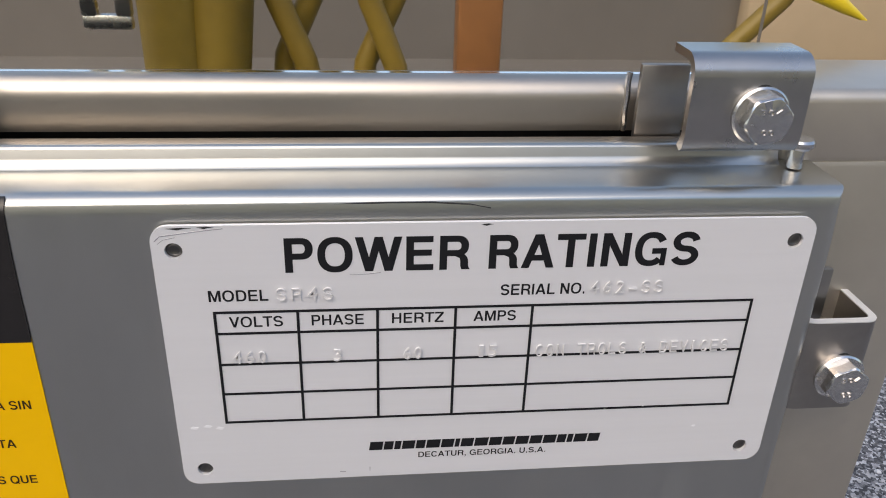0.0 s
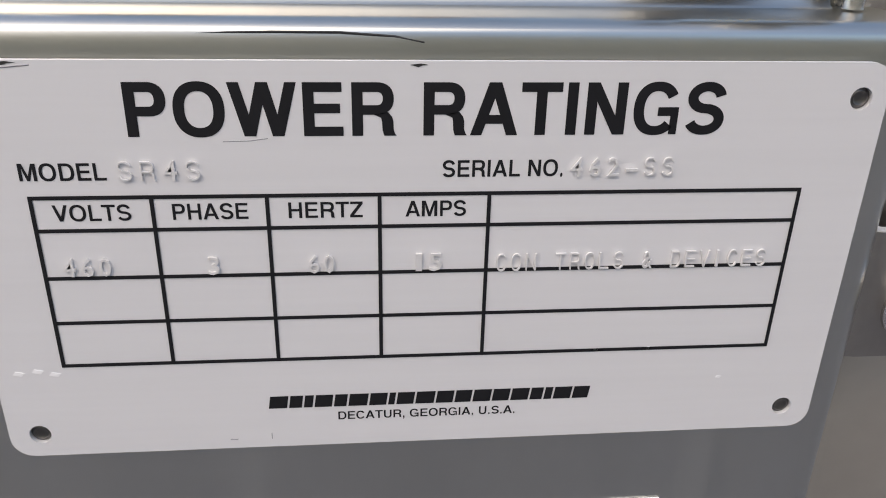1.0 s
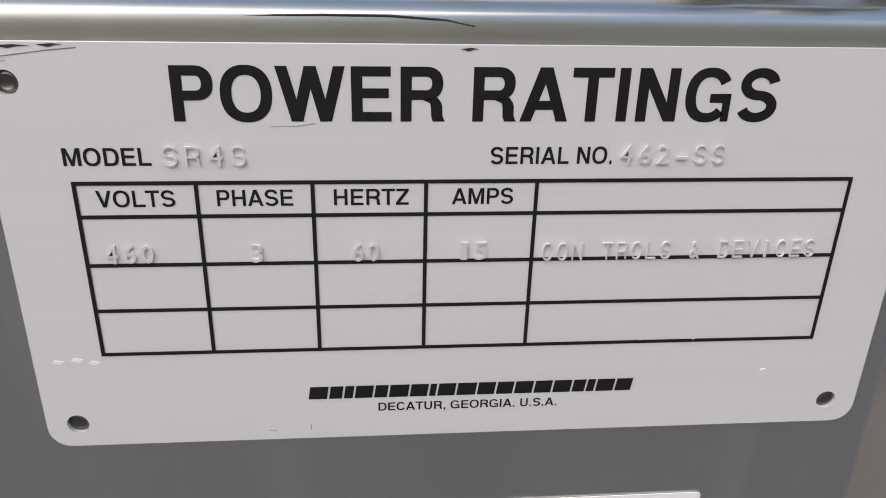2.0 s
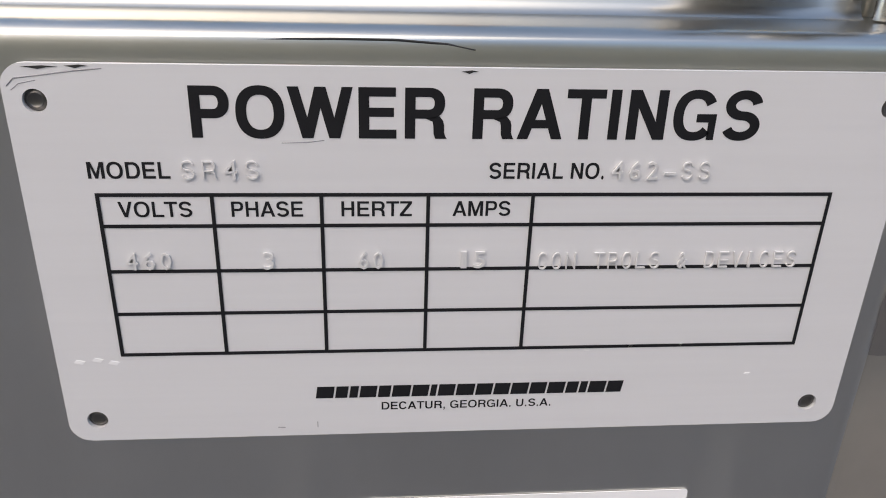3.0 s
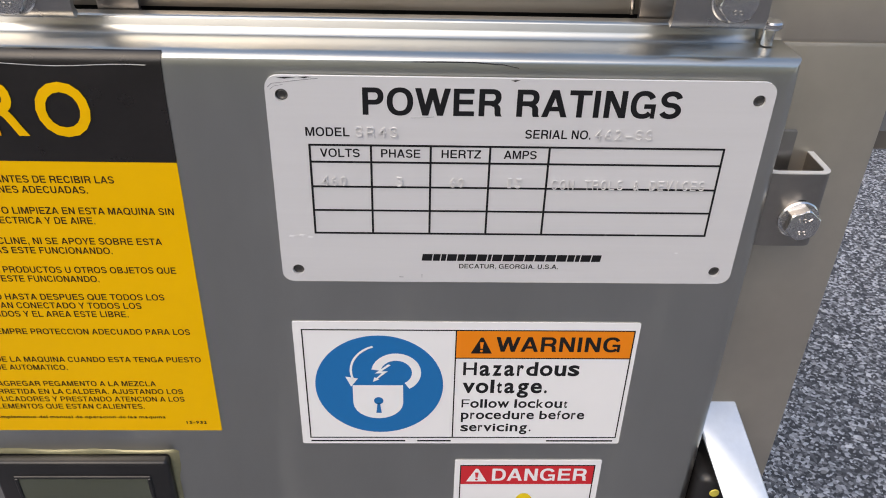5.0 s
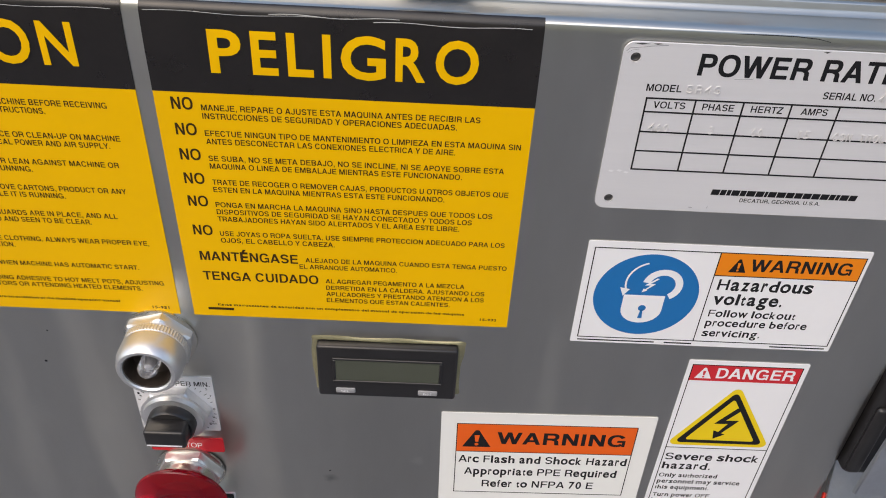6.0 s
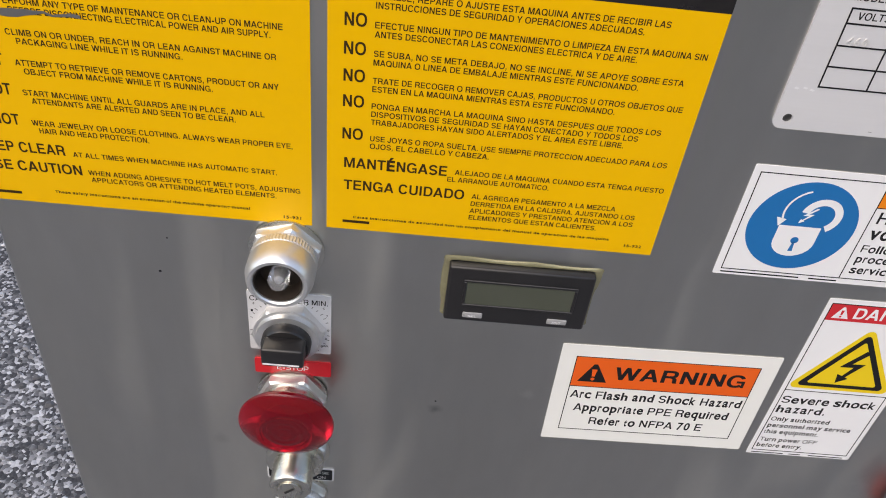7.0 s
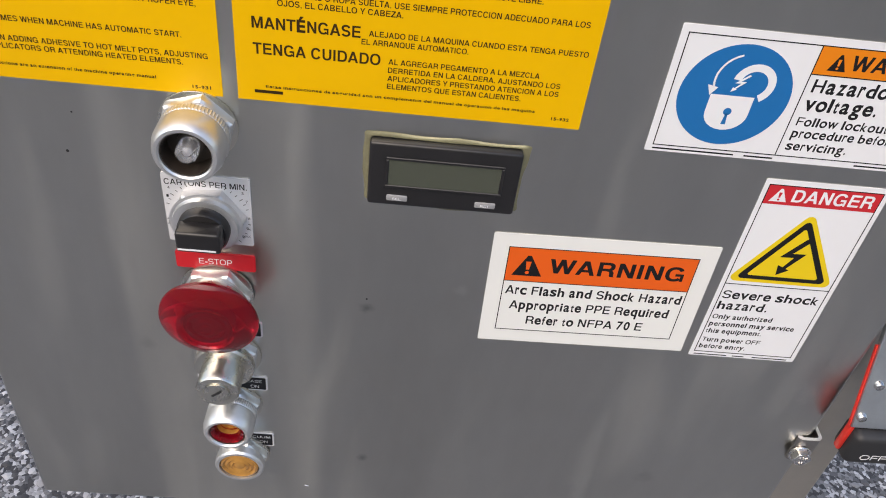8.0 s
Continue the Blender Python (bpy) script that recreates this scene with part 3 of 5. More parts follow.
hose([(0.056, 0.15, 0.975), (0.051, 0.15, 1.022), (0.0405, 0.15, 1.049), (0.036, 0.15, 1.12)], 0.0046, "thin yellow air hose crossing another")
hose([(0.034, 0.16, 0.975), (0.039, 0.16, 1.022), (0.0515, 0.16, 1.049), (0.056, 0.16, 1.12)], 0.0046, "thin yellow air hose crossing another")
hose([(0.195, 0.2, 0.98), (0.212, 0.2, 1.019), (0.235, 0.2, 1.043), (0.27, 0.19, 1.12)], 0.0046, "thin yellow air hose at the bay corner")
tip = part("marker_cone", tube([(0.16, 0.09, 1.085), (0.1815, 0.081, 1.0665), (0.194, 0.08, 1.0598), (0.201, 0.08, 1.056)], 0.0045, 16), HOSEEND, None, smooth=60)
for v in tip.data.vertices:  # the end runs to a point
    k = max(0.0, min(1.0, (v.co.x - 0.1815) / 0.0195))
    axis = Vector((0.1815, 0.081, 1.0665)).lerp(Vector((0.201, 0.08, 1.056)), k)
    v.co = v.co.lerp(axis, 0.9 * k)
tagged(tip, "bright yellow pointed plastic tip beside the bay", "plastic tip")
ob = part("guide_bar", box(0.073, 0.09, 0.13, 0.142, 0.97, 1.12, 0.0015), COPPER, None)
tagged(ob, "upright orange-brown painted guide bar", "bar")
lug = thing("slotted_lug", (-0.05, 0.12, 1.043), "pale grey slotted metal lug hanging behind the guard", "bracket")
part("side", box(-0.058, -0.0525, 0.118, 0.122, 1.047, 1.12, 0.001), CAST, lug)
part("side", box(-0.0465, -0.041, 0.118, 0.122, 1.047, 1.12, 0.001), CAST, lug)
part("end", box(-0.058, -0.041, 0.118, 0.122, 1.0425, 1.048, 0.0015), CAST, lug)

# ---- door: shallow folded pan with rounded edges ----
door = thing("cabinet_door", (-0.1, 0.011, DZ0), "brushed stainless steel control cabinet door, scuffed, closed", "cabinet door")


def bow(z):
    """The face falls back a little towards its folded top edge."""
    return 3.2 * max(0.0, z - 1.008) ** 2


def door_pan():
    bm = bmesh.new()
    bmesh.ops.create_cube(bm, size=1)
    for v in bm.verts:
        v.co = Vector((DX0 if v.co.x < 0 else DX1, 0.0 if v.co.y < 0 else FY + 0.001, DZ0 if v.co.z < 0 else DZ1))
    front = [e for e in bm.edges if all(v.co.y < 0.001 for v in e.verts)]
    bmesh.ops.bevel(bm, geom=front, offset=DR, segments=8, affect="EDGES", profile=0.5)
    for z in (1.008, 1.012, 1.016, 1.02, 1.0235):
        bmesh.ops.bisect_plane(bm, geom=bm.verts[:] + bm.edges[:] + bm.faces[:], plane_co=(0, 0, z), plane_no=(0, 0, 1))
    for v in bm.verts:
        if v.co.y < 0.012:
            v.co.y += bow(min(v.co.z, DZ1 - DR))
    return bm


pan = part("pan", door_pan(), STEEL, door, smooth=50)
fil = [(FY + 0.002, 1.0346), (FY - 0.0002, 1.0346), (FY - 0.0006, 1.034), (FY - 0.001, 1.0318), (FY - 0.002, 1.0302), (FY - 0.0035, 1.0294), (FY + 0.002, 1.029)]
part("upstand", sweep_x(fil, DX0 + 0.002, 0.1475), STEEL, door, "folded upstand along the top edge", smooth=70)
pin = thing("hinge_pin", (0.15, 0.017, 1.0305), "small stainless steel pin with a disc head", "pin")
bm = lathe(0, 0, [(0.0, 0.0), (0.0021, 0.0), (0.0021, 0.0055), (0.0019, 0.006)], 18)
bmesh.ops.transform(bm, matrix=Matrix.Translation((0.15, 0.0165, 1.03)) @ Matrix.Rotation(radians(90), 4, "X"), verts=bm.verts)
part("shank", bm, BOLT, pin)
bm = lathe(0, 0, [(0.0, 0.0055), (0.0036, 0.0055), (0.0041, 0.0062), (0.0041, 0.0074), (0.0035, 0.008), (0.0, 0.0081)], 22)
bmesh.ops.transform(bm, matrix=Matrix.Translation((0.15, 0.0165, 1.03)) @ Matrix.Rotation(radians(90), 4, "X"), verts=bm.verts)
part("head", bm, BOLT, pin)


# ---- clamps with hexagon bolts ----
def clamp(w, h, depth, rot, at, label, bolt_at, turn):
    """A bent sheet clamp: front plate of w by h with its outer edge folded back. Built flat at the origin, then turned in its plane and moved."""
    e = thing("door_clamp", at, label, "clamp", group="clamps holding the door")
    t, r = 0.0022, 0.0055 if not rot else 0.004
    outer = [(depth, h), (r, h)] + [(r - r * math.sin(radians(a)), h - r + r * math.cos(radians(a))) for a in range(15, 91, 15)] + [(0.0, 0.004)]
    outer += [(0.0006, 0.0012), (0.002, 0.0)]
    ri = r - t
    inner = [(0.002 + t, 0.001), (t, 0.004), (t, h - r)] + [(r - ri * math.cos(radians(a)), h - r + ri * math.sin(radians(a))) for a in range(15, 91, 15)] + [(depth, h - t)]
    bm = sweep_x(outer + inner, -w / 2, w / 2)
    m = Matrix.Translation(at) @ Matrix.Rotation(radians(rot), 4, "Y")
    bmesh.ops.transform(bm, matrix=m, verts=bm.verts)
    plate = part("plate", bm, TABSTEEL if rot else CLAMP, e, smooth=40)
    if rot:
        # Thin strip laid on the upper end, sky reflection painted into it.
        rim = sweep_x(outer + inner, -w / 2 - 0.0004, -w / 2 - 0.00005)
        bmesh.ops.transform(rim, matrix=m, verts=rim.verts)
        part("cut_edge", rim, CUT, plate, "sawn end with the sky's reflection painted pale", smooth=0)
    bx, bz = bolt_at
    c = m @ Vector((bx, 0, bz))
    part("slot", lathe(c.x, c.z + 0.0042, [(0.0, -0.0001), (0.0034, -0.0001), (0.0034, 0.0015), (0, 0.0015)], 20), DARK, plate).location.y = at[1]
    y = at[1]
    part("washer", lathe(c.x, c.z, [(0.0, y), (0.0073, y), (0.0073, y - 0.0009), (0.0068, y - 0.0014), (0.0, y - 0.0014)], 32), BOLT, e)
    hx = hexagon(radians(turn))
    head = part("bolt_head", lathe(c.x, c.z, [(0.0064, y - 0.0014), (0.0064, y - 0.0052), (0.0058, y - 0.0057), (0.0053, y - 0.0058), (0.0, y - 0.0058)], 48,
                                   lambda i, a: hx(i, a) if i < 2 else (0.5 + 0.5 * hx(i, a) if i == 2 else 1.0)), BOLT, e, "hexagon bolt head with raised grade marks", smooth=25)
    text("304", c.x - 0.0028, c.x + 0.0028, c.z + 0.0016, 0.0015, y - 0.0058, BOLT, head, 0.01, depth=0.0004, name="grade_mark")
    text("00", c.x - 0.0016, c.x + 0.0016, c.z - 0.0034, 0.0014, y - 0.0058, BOLT, head, 0.01, depth=0.0004, name="grade_mark")
    return e


clamp(0.030, 0.0242, 0.0145, 0, (0.130, 0.008, 1.037), "bent stainless steel clamp bolted over the door's top edge", (0.003, 0.0098), 12)
clamp(0.031, 0.0242, 0.0145, 0, (-0.0865, 0.008, 1.037), "bent stainless steel clamp bolted over the door's top edge", (-0.001, 0.0085), 0)
clamp(0.029, 0.023, 0.018, 90, (0.1565, 0.004, 0.974), "bent stainless steel clamp bolted beside the door edge", (0.003, 0.0145), 20)
clamp(0.022, 0.0165, 0.025, 90, (0.1465, -0.003, 0.645), "bent stainless steel clamp bolted beside the door edge", (0.003, 0.0058), 5)


def tab(x0, x1, y, z0, z1):
    ob = part("stop_tab", box(x0, x1, y, y + 0.0022, z0, z1, 0.0005), TABSTEEL, None)
    tagged(ob, "steel stop tab beside a clamp, shade put into its colour", "tab", group="stop tabs")
    bm = tube([(x0 - 0.0012 + 0.00015 * math.sin(k * 1.7), y + 0.006, z0 + 0.0005 + k * (z1 - z0 - 0.004) / 8) for k in range(9)], 0.0009, 8)
    part("weld_bead", bm, BOLT, ob)


tab(0.1102, 0.1235, 0.0305, 1.033, 1.0535)
tab(-0.072, -0.058, 0.0305, 1.033, 1.052)
tab(0.1578, 0.167, 0.0125, 0.982, 1.001)
shelf = part("clamp_shelf", box(0.1578, 0.1705, 0.0064, 0.0218, 0.9815, 0.983, 0.0003), BOLT, None)
tagged(shelf, "small bright steel shelf inside a clamp", "bracket")

# ---- power ratings plate ----
plate = thing("rating_plate", (0.068, 0.0, 0.946), "brushed aluminium rating plate with black printing and stamped values, worn corner", "nameplate")
PY = -0.0011


def plate_sheet():
    bm = bmesh.new()
    edges = []

    def loop(pts):
        vs = [bm.verts.new((x, PY, z)) for x, z in pts]
        edges.extend(bm.edges.new((vs[k], vs[(k + 1) % len(vs)])) for k in range(len(vs)))

    loop(rounded(-0.0128, 0.1497, 0.9459, 1.0234, 0.0042))
    for hx, hz in ((-0.0077, 1.017), (0.1447, 1.017), (-0.007, 0.951), (0.1434, 0.9512)):
        loop([(hx + 0.00205 * math.cos(a * math.pi / 10), hz + 0.00205 * math.sin(a * math.pi / 10)) for a in range(20)])
    bmesh.ops.triangle_fill(bm, use_beauty=True, edges=edges)
    ext = bmesh.ops.extrude_face_region(bm, geom=bm.faces[:])
    for v in ext["geom"]:
        if isinstance(v, bmesh.types.BMVert):
            v.co.y = -0.0001
    return bm


part("sheet", plate_sheet(), PLATE, plate, smooth=30)
for hx, hz in ((-0.0077, 1.017), (0.1447, 1.017), (-0.007, 0.951), (0.1434, 0.9512)):
    # Added disc in each hole, coloured dark for the shade inside.
    part("screw_hole", lathe(hx, hz, [(0.0, -0.0003), (0.0009, -0.00035), (0.0013, -0.0006), (0.0019, -0.0003), (0.002, -0.00005)], 20), HOLE, plate, "dark metal disc standing in for the shade in a hole")
TY = PY - 0.00008
text("POWER RATINGS", 0.0177, 0.1199, 1.0107, 0.0092, TY, INK, plate, 0.042)
text("MODEL", -0.001, 0.0132, 1.0031, 0.0031, TY, INK, plate, 0.031)
text("SERIAL NO.", 0.0703, 0.0918, 1.0031, 0.0031, TY, INK, plate, 0.031)
for body, a, b in (("VOLTS", 0.0033, 0.0163), ("PHASE", 0.0233, 0.0362), ("HERTZ", 0.0432, 0.0562), ("AMPS", 0.0638, 0.0747)):
    text(body, a, b, 0.9957, 0.003, TY, INK, plate, 0.029)
LW = 0.00035
for z in (1.0, 0.9939, 0.9847, 0.9756, 0.9665):
    bar("table_line", -LW, 0.1368 + LW, z - LW, z + LW, TY, INK, plate)
for x in (0.0, 0.02, 0.0396, 0.0592, 0.0788, 0.1368):
    bar("table_line", x - LW, x + LW, 0.9665, 1.0, TY - 0.00003, INK, plate)
for body, a, b, z, pitch in (("SR4S", 0.0152, 0.0287, 1.0031, 0.62), ("462-SS", 0.0932, 0.112, 1.0031, 0.62), ("460", 0.0034, 0.0116, 0.9852, 0.68), ("3", 0.0284, 0.0304, 0.9851, 0.68),
                             ("60", 0.0462, 0.0509, 0.985, 0.7), ("15", 0.0657, 0.0705, 0.985, 0.75), ("CON TROLS & DEVICES", 0.0807, 0.1328, 0.9846, 0.68)):
    text(body, a, b, z, 0.0034, PY - 0.0001, STAMP, plate, 0.003, depth=0.00045, name="stamped_text", label="stamped characters standing out of the metal", pitch=pitch)
# maker's mark as plain slanted blocks
xs = 0.037
for k, w in enumerate((4.6, 3.2, 2.2, 4.4, 3.2, 4.8, 4.4, 1.6, 4.4, 4.8, 4.4, 4.2, 4.6, 4.4, 4.6, 3.2, 2.0, 4.6, 4.2)):
    w *= 0.00077
    b = prism([(xs, 0.9552), (xs + w, 0.9552), (xs + w + 0.0004, 0.958), (xs + 0.0004, 0.958)], TY - 0.00004, TY)
    part("mark_block", b, INK, plate, smooth=0)
    xs += w + 0.0004
text("DECATUR, GEORGIA. U.S.A.", 0.0505, 0.0862, 0.952, 0.0019, TY, INK, plate, 0.03)

# ---- hazardous voltage label ----
LY = -0.00035


def label_sheet(name, x0, x1, z0, z1, material, text_label, parent_name):
    e = thing(parent_name, ((x0 + x1) / 2, 0.0, z0), text_label, "label", group="safety labels on the door")
    part("sheet", prism(rounded(x0, x1, z0, z1, 0.0008, 3), -0.0001, LY), material, e, smooth=0)
    return e


def alert(cx, z0, w, h, y, dark, light, parent):
    """Alert triangle with an exclamation mark."""
    p = part("alert_triangle", prism([(cx - w / 2, z0), (cx + w / 2, z0), (cx + 0.06 * w, z0 + h), (cx - 0.06 * w, z0 + h)], y - 0.00005, y), dark, parent, smooth=0)
    y2 = y - 0.00012
    part("mark", prism([(cx - 0.05 * w, z0 + 0.32 * h), (cx + 0.05 * w, z0 + 0.32 * h), (cx + 0.09 * w, z0 + 0.72 * h), (cx - 0.09 * w, z0 + 0.72 * h)], y2 - 0.00005, y2), light, p, smooth=0)
    part("mark", lathe(cx, z0 + 0.17 * h, [(0, y2), (0.07 * w, y2), (0.07 * w, y2 - 0.00005), (0, y2 - 0.00005)], 14), light, p, smooth=0)


def arrow_bolt(cx, cz, s, y, material, parent, lean=0.0):
    """Lightning arrow."""
    pts = [(0.30, 1.0), (-0.55, -0.02), (0.05, 0.0), (-0.28, -0.55), (-0.5, -0.45), (-0.45, -1.0), (0.02, -0.7), (-0.14, -0.62), (0.5, 0.22), (-0.08, 0.2), (0.55, 0.92)]
    return part("lightning_arrow", prism([(cx + s * (a + lean * b), cz + s * b) for a, b in pts], y - 0.00005, y), material, parent, smooth=0)


P1, P2, P3 = LY - 0.00005, LY - 0.00016, LY - 0.00028
hz = label_sheet("hazard", -0.0115, 0.1208, 0.8632, 0.927, WHITE, "white hazardous voltage label with blue padlock disc and orange header", "voltage_warning_label")
outline("border", -0.0083, 0.1192, 0.8665, 0.9234, 0.0005, P1, INK, hz)
bar("divider", 0.0503, 0.0508, 0.867, 0.923, P1, INK, hz)
bar("header", 0.0508, 0.1187, 0.9098, 0.9229, P1, ORANGE, hz, "orange header band")
bar("header_line", 0.0508, 0.1187, 0.9093, 0.9098, P1 - 0.00002, INK, hz)
alert(0.0605, 0.912, 0.0082, 0.0078, P2, INK, ORANGE, hz)
text("WARNING", 0.066, 0.1142, 0.9129, 0.0072, P2, INK, hz, 0.036)
text("Hazardous", 0.0538, 0.0998, 0.9008, 0.0066, P1, INK, hz, 0.026)
text("voltage.", 0.0538, 0.0878, 0.8917, 0.0066, P1, INK, hz, 0.026)
text("Follow lockout", 0.0538, 0.0968, 0.8836, 0.0044, P1, INK, hz, 0.02)
text("procedure before", 0.0538, 0.1045, 0.8773, 0.0044, P1, INK, hz, 0.02)
text("servicing.", 0.0538, 0.083, 0.8704, 0.0044, P1, INK, hz, 0.02)
disc = part("blue_disc", lathe(0.0208, 0.8952, [(0, P1), (0.0253, P1), (0.0253, P1 - 0.00006), (0, P1 - 0.00006)], 64), BLUE, hz, "round blue field")
bm = prism([(0.0102, 0.8955), (0.0302, 0.8955), (0.0302, 0.8862)] + [(0.0202 + 0.01 * math.cos(radians(a)), 0.8862 - 0.0085 * math.sin(radians(a))) for a in range(15, 180, 15)] + [(0.0102, 0.8862)], P2 - 0.00005, P2)
lock = part("padlock_body", bm, WHITE, disc, "white padlock", smooth=0)
bm = prism([(0.0199, 0.8862), (0.0193, 0.8808), (0.0215, 0.8808), (0.0209, 0.8862)], P3 - 0.00004, P3)
bm = merge(bm, lathe(0.0204, 0.8874, [(0, P3), (0.0019, P3), (0.0019, P3 - 0.00004), (0, P3 - 0.00004)], 18))
part("keyhole", bm, BLUE, disc, smooth=0)
ro, ri, cx, cz = 0.0098, 0.0062, 0.0275, 0.902
arc = [(cx + ro * math.cos(radians(a)), cz + ro * math.sin(radians(a))) for a in range(-58, 171, 12)] + [(cx + ri * math.cos(radians(a)), cz + ri * math.sin(radians(a))) for a in range(170, -67, -12)]
part("shackle", prism(arc, P2 - 0.00005, P2), WHITE, disc, smooth=0)
arc = [(0.0225 + r * math.cos(radians(a)), 0.903 + r * math.sin(radians(a))) for r, sweep in ((0.0132, range(108, 199, 10)), (0.0123, range(198, 107, -10))) for a in sweep]
part("turn_arrow", prism(arc, P2 - 0.00005, P2), WHITE, disc, smooth=0)
part("turn_arrow_tip", prism([(0.0075, 0.9), (0.0124, 0.899), (0.0096, 0.8948)], P2 - 0.00005, P2), WHITE, disc, smooth=0)
arrow_bolt(0.0217, 0.9018, 0.0045, P2 - 0.00002, WHITE, disc, 0.3)
for a, b in ((-0.008, 0.031), (0.036, 0.05), (0.09, 0.118)):
    bar("fine_print_bar", a, b, 0.8644, 0.8652, P1, INK, hz, "line of print too small to read", 0.00003)

# ---- severe shock label ----
da = label_sheet("danger", 0.0522, 0.1153, 0.7258, 0.8532, WHITE, "tall white shock hazard label with red header and yellow triangle", "danger_label")
outline("border", 0.0545, 0.1128, 0.7292, 0.8503, 0.0005, P1, INK, da)
bar("header", 0.055, 0.1123, 0.8385, 0.8498, P1, RED, da, "red header band")
alert(0.0618, 0.8403, 0.0088, 0.0078, P2, WHITE, RED, da)
text("DANGER", 0.0685, 0.1098, 0.8407, 0.0075, P2, WHITE, da, 0.036)
bar("divider", 0.055, 0.1123, 0.7835, 0.784, P1, INK, da)


def rounded_tri(cx, z0, w, h, r):
    pts = []
    cs = [(cx + w / 2 - r, z0 + r, -90), (cx, z0 + h - r, 30), (cx - w / 2 + r, z0 + r, 150)]
    for a, b, s in cs:
        pts += [(a + r * math.cos(radians(s + k * 30)), b + r * math.sin(radians(s + k * 30))) for k in range(5)]
    return pts


tri = part("triangle", prism(rounded_tri(0.0832, 0.7862, 0.0545, 0.0465, 0.003), P1 - 0.00005, P1), SYMYEL, da, "yellow warning triangle", smooth=0)
part("triangle_ring", prism(rounded_tri(0.0832, 0.7885, 0.047, 0.0405, 0.002), P2 - 0.00005, P2), INK, tri, smooth=0)
part("triangle_field", prism(rounded_tri(0.0832, 0.7912, 0.038, 0.033, 0.001), P3 - 0.00005, P3), SYMYEL, tri, smooth=0)
arrow_bolt(0.0838, 0.8055, 0.0128, P3 - 0.00012, INK, tri, -0.08)
text("Severe shock", 0.0562, 0.1102, 0.7728, 0.0058, P1, INK, da, 0.023)
text("hazard.", 0.0562, 0.0845, 0.7645, 0.0058, P1, INK, da, 0.023)
for body, b, z in (("Only authorized", 0.0905, 0.7568), ("personnel may service", 0.1055, 0.751), ("this equipment.", 0.0885, 0.7453), ("Turn power OFF", 0.0905, 0.738), ("before entry.", 0.0835, 0.7325)):
    text(body, 0.0562, b, z, 0.0034, P1, INK, da, 0.026)
for a, b in ((0.055, 0.0745), (0.078, 0.085), (0.09, 0.111)):
    bar("fine_print_bar", a, b, 0.7268, 0.7275, P1, INK, da, "line of print too small to read", 0.00003)

# ---- arc flash label ----
ar = label_sheet("arc_flash", -0.073, 0.0463, 0.7268, 0.8068, CREAM, "white arc flash warning label with red-orange header", "arc_flash_label")
outline("border", -0.0642, 0.037, 0.736, 0.798, 0.0005, P1, INK, ar)
bar("header", -0.0637, 0.0365, 0.7742, 0.7975, P1, VERMIL, ar, "red-orange header band")
bar("header_line", -0.0637, 0.0365, 0.7737, 0.7742, P1 - 0.00002, INK, ar)
alert(-0.0525, 0.7782, 0.0162, 0.0142, P2, INK, VERMIL, ar)
text("WARNING", -0.0412, 0.0315, 0.7812, 0.0101, P2, INK, ar, 0.038)
text("Arc Flash and Shock Hazard", -0.0622, 0.0352, 0.7642, 0.0062, P1, INK, ar, 0.028)
text("Appropriate PPE Required", -0.0585, 0.031, 0.753, 0.0062, P1, INK, ar, 0.028)
text("Refer to NFPA 70 E", -0.0475, 0.0188, 0.7415, 0.0062, P1, INK, ar, 0.028)
askew = Matrix.Translation((-0.0133, 0, 0.7668)) @ Matrix.Rotation(radians(-1.1), 4, "Y") @ Matrix.Translation((0.0133, 0, -0.7668))
for ob in ar.children:  # stuck on slightly askew
    for q in [ob] + list(ob.children):
        q.data.transform(askew)


# ---- large yellow operating labels, wrapped over the rounded top edge ----
def bent_sheet(x0, x1, z0, z1, wrap, off):
    """Sheet that lies on the door from z0 to z1, and follows its rounded top edge by wrap degrees beyond the flat."""
    pts = [(-off + bow(z), z) for z in (z0, 1.0, 1.008, 1.012, 1.016, 1.02, 1.0235)]
    if wrap:
        zc = DZ1 - DR
        pts += [(bow(zc) + DR - (DR + off) * math.cos(radians(wrap * k / 8)), zc + (DR + off) * math.sin(radians(wrap * k / 8))) for k in range(9)]
    else:
        pts.append((-off, z1))
    bm = bmesh.new()
    a = [bm.verts.new((x0, y, z)) for y, z in pts]
    b = [bm.verts.new((x1, y, z)) for y, z in pts]
    for k in range(len(pts) - 1):
        bm.faces.new((a[k], b[k], b[k + 1], a[k + 1]))
    ext = bmesh.ops.extrude_face_region(bm, geom=bm.faces[:])
    bmesh.ops.translate(bm, vec=(0, 0.0002, 0), verts=[v for v in ext["geom"] if isinstance(v, bmesh.types.BMVert)])
    return bm


YY = -0.00036


def operating_label(x0, x1, word, wa, wb, rows, what):
    e = thing("operating_label", ((x0 + x1) / 2, 0.0, 0.8705), what, "label", group="operating labels on the door")
    part("sheet", prism([(x0, 0.8705), (x1, 0.8705), (x1, 0.9935), (x0, 0.9935)], -0.0001, YY + 0.00005), YELLOW, e, smooth=0)
    part("black_header", bent_sheet(x0, x1, 0.9925, 0, 62, 0.0004), BLACKV, e, "scuffed black header folded over the door edge")
    text(word, wa, wb, 1.0022, 0.017, -0.00075, YELLOW, e, 0.022, name="heading", wide=GEO, follow=bow)
    for body, a, b, z, cap in rows:
        text(body, a, b, z, cap, YY - 0.00003, BROWN, e, 0.034 if cap > 0.004 else 0.03)
    return e


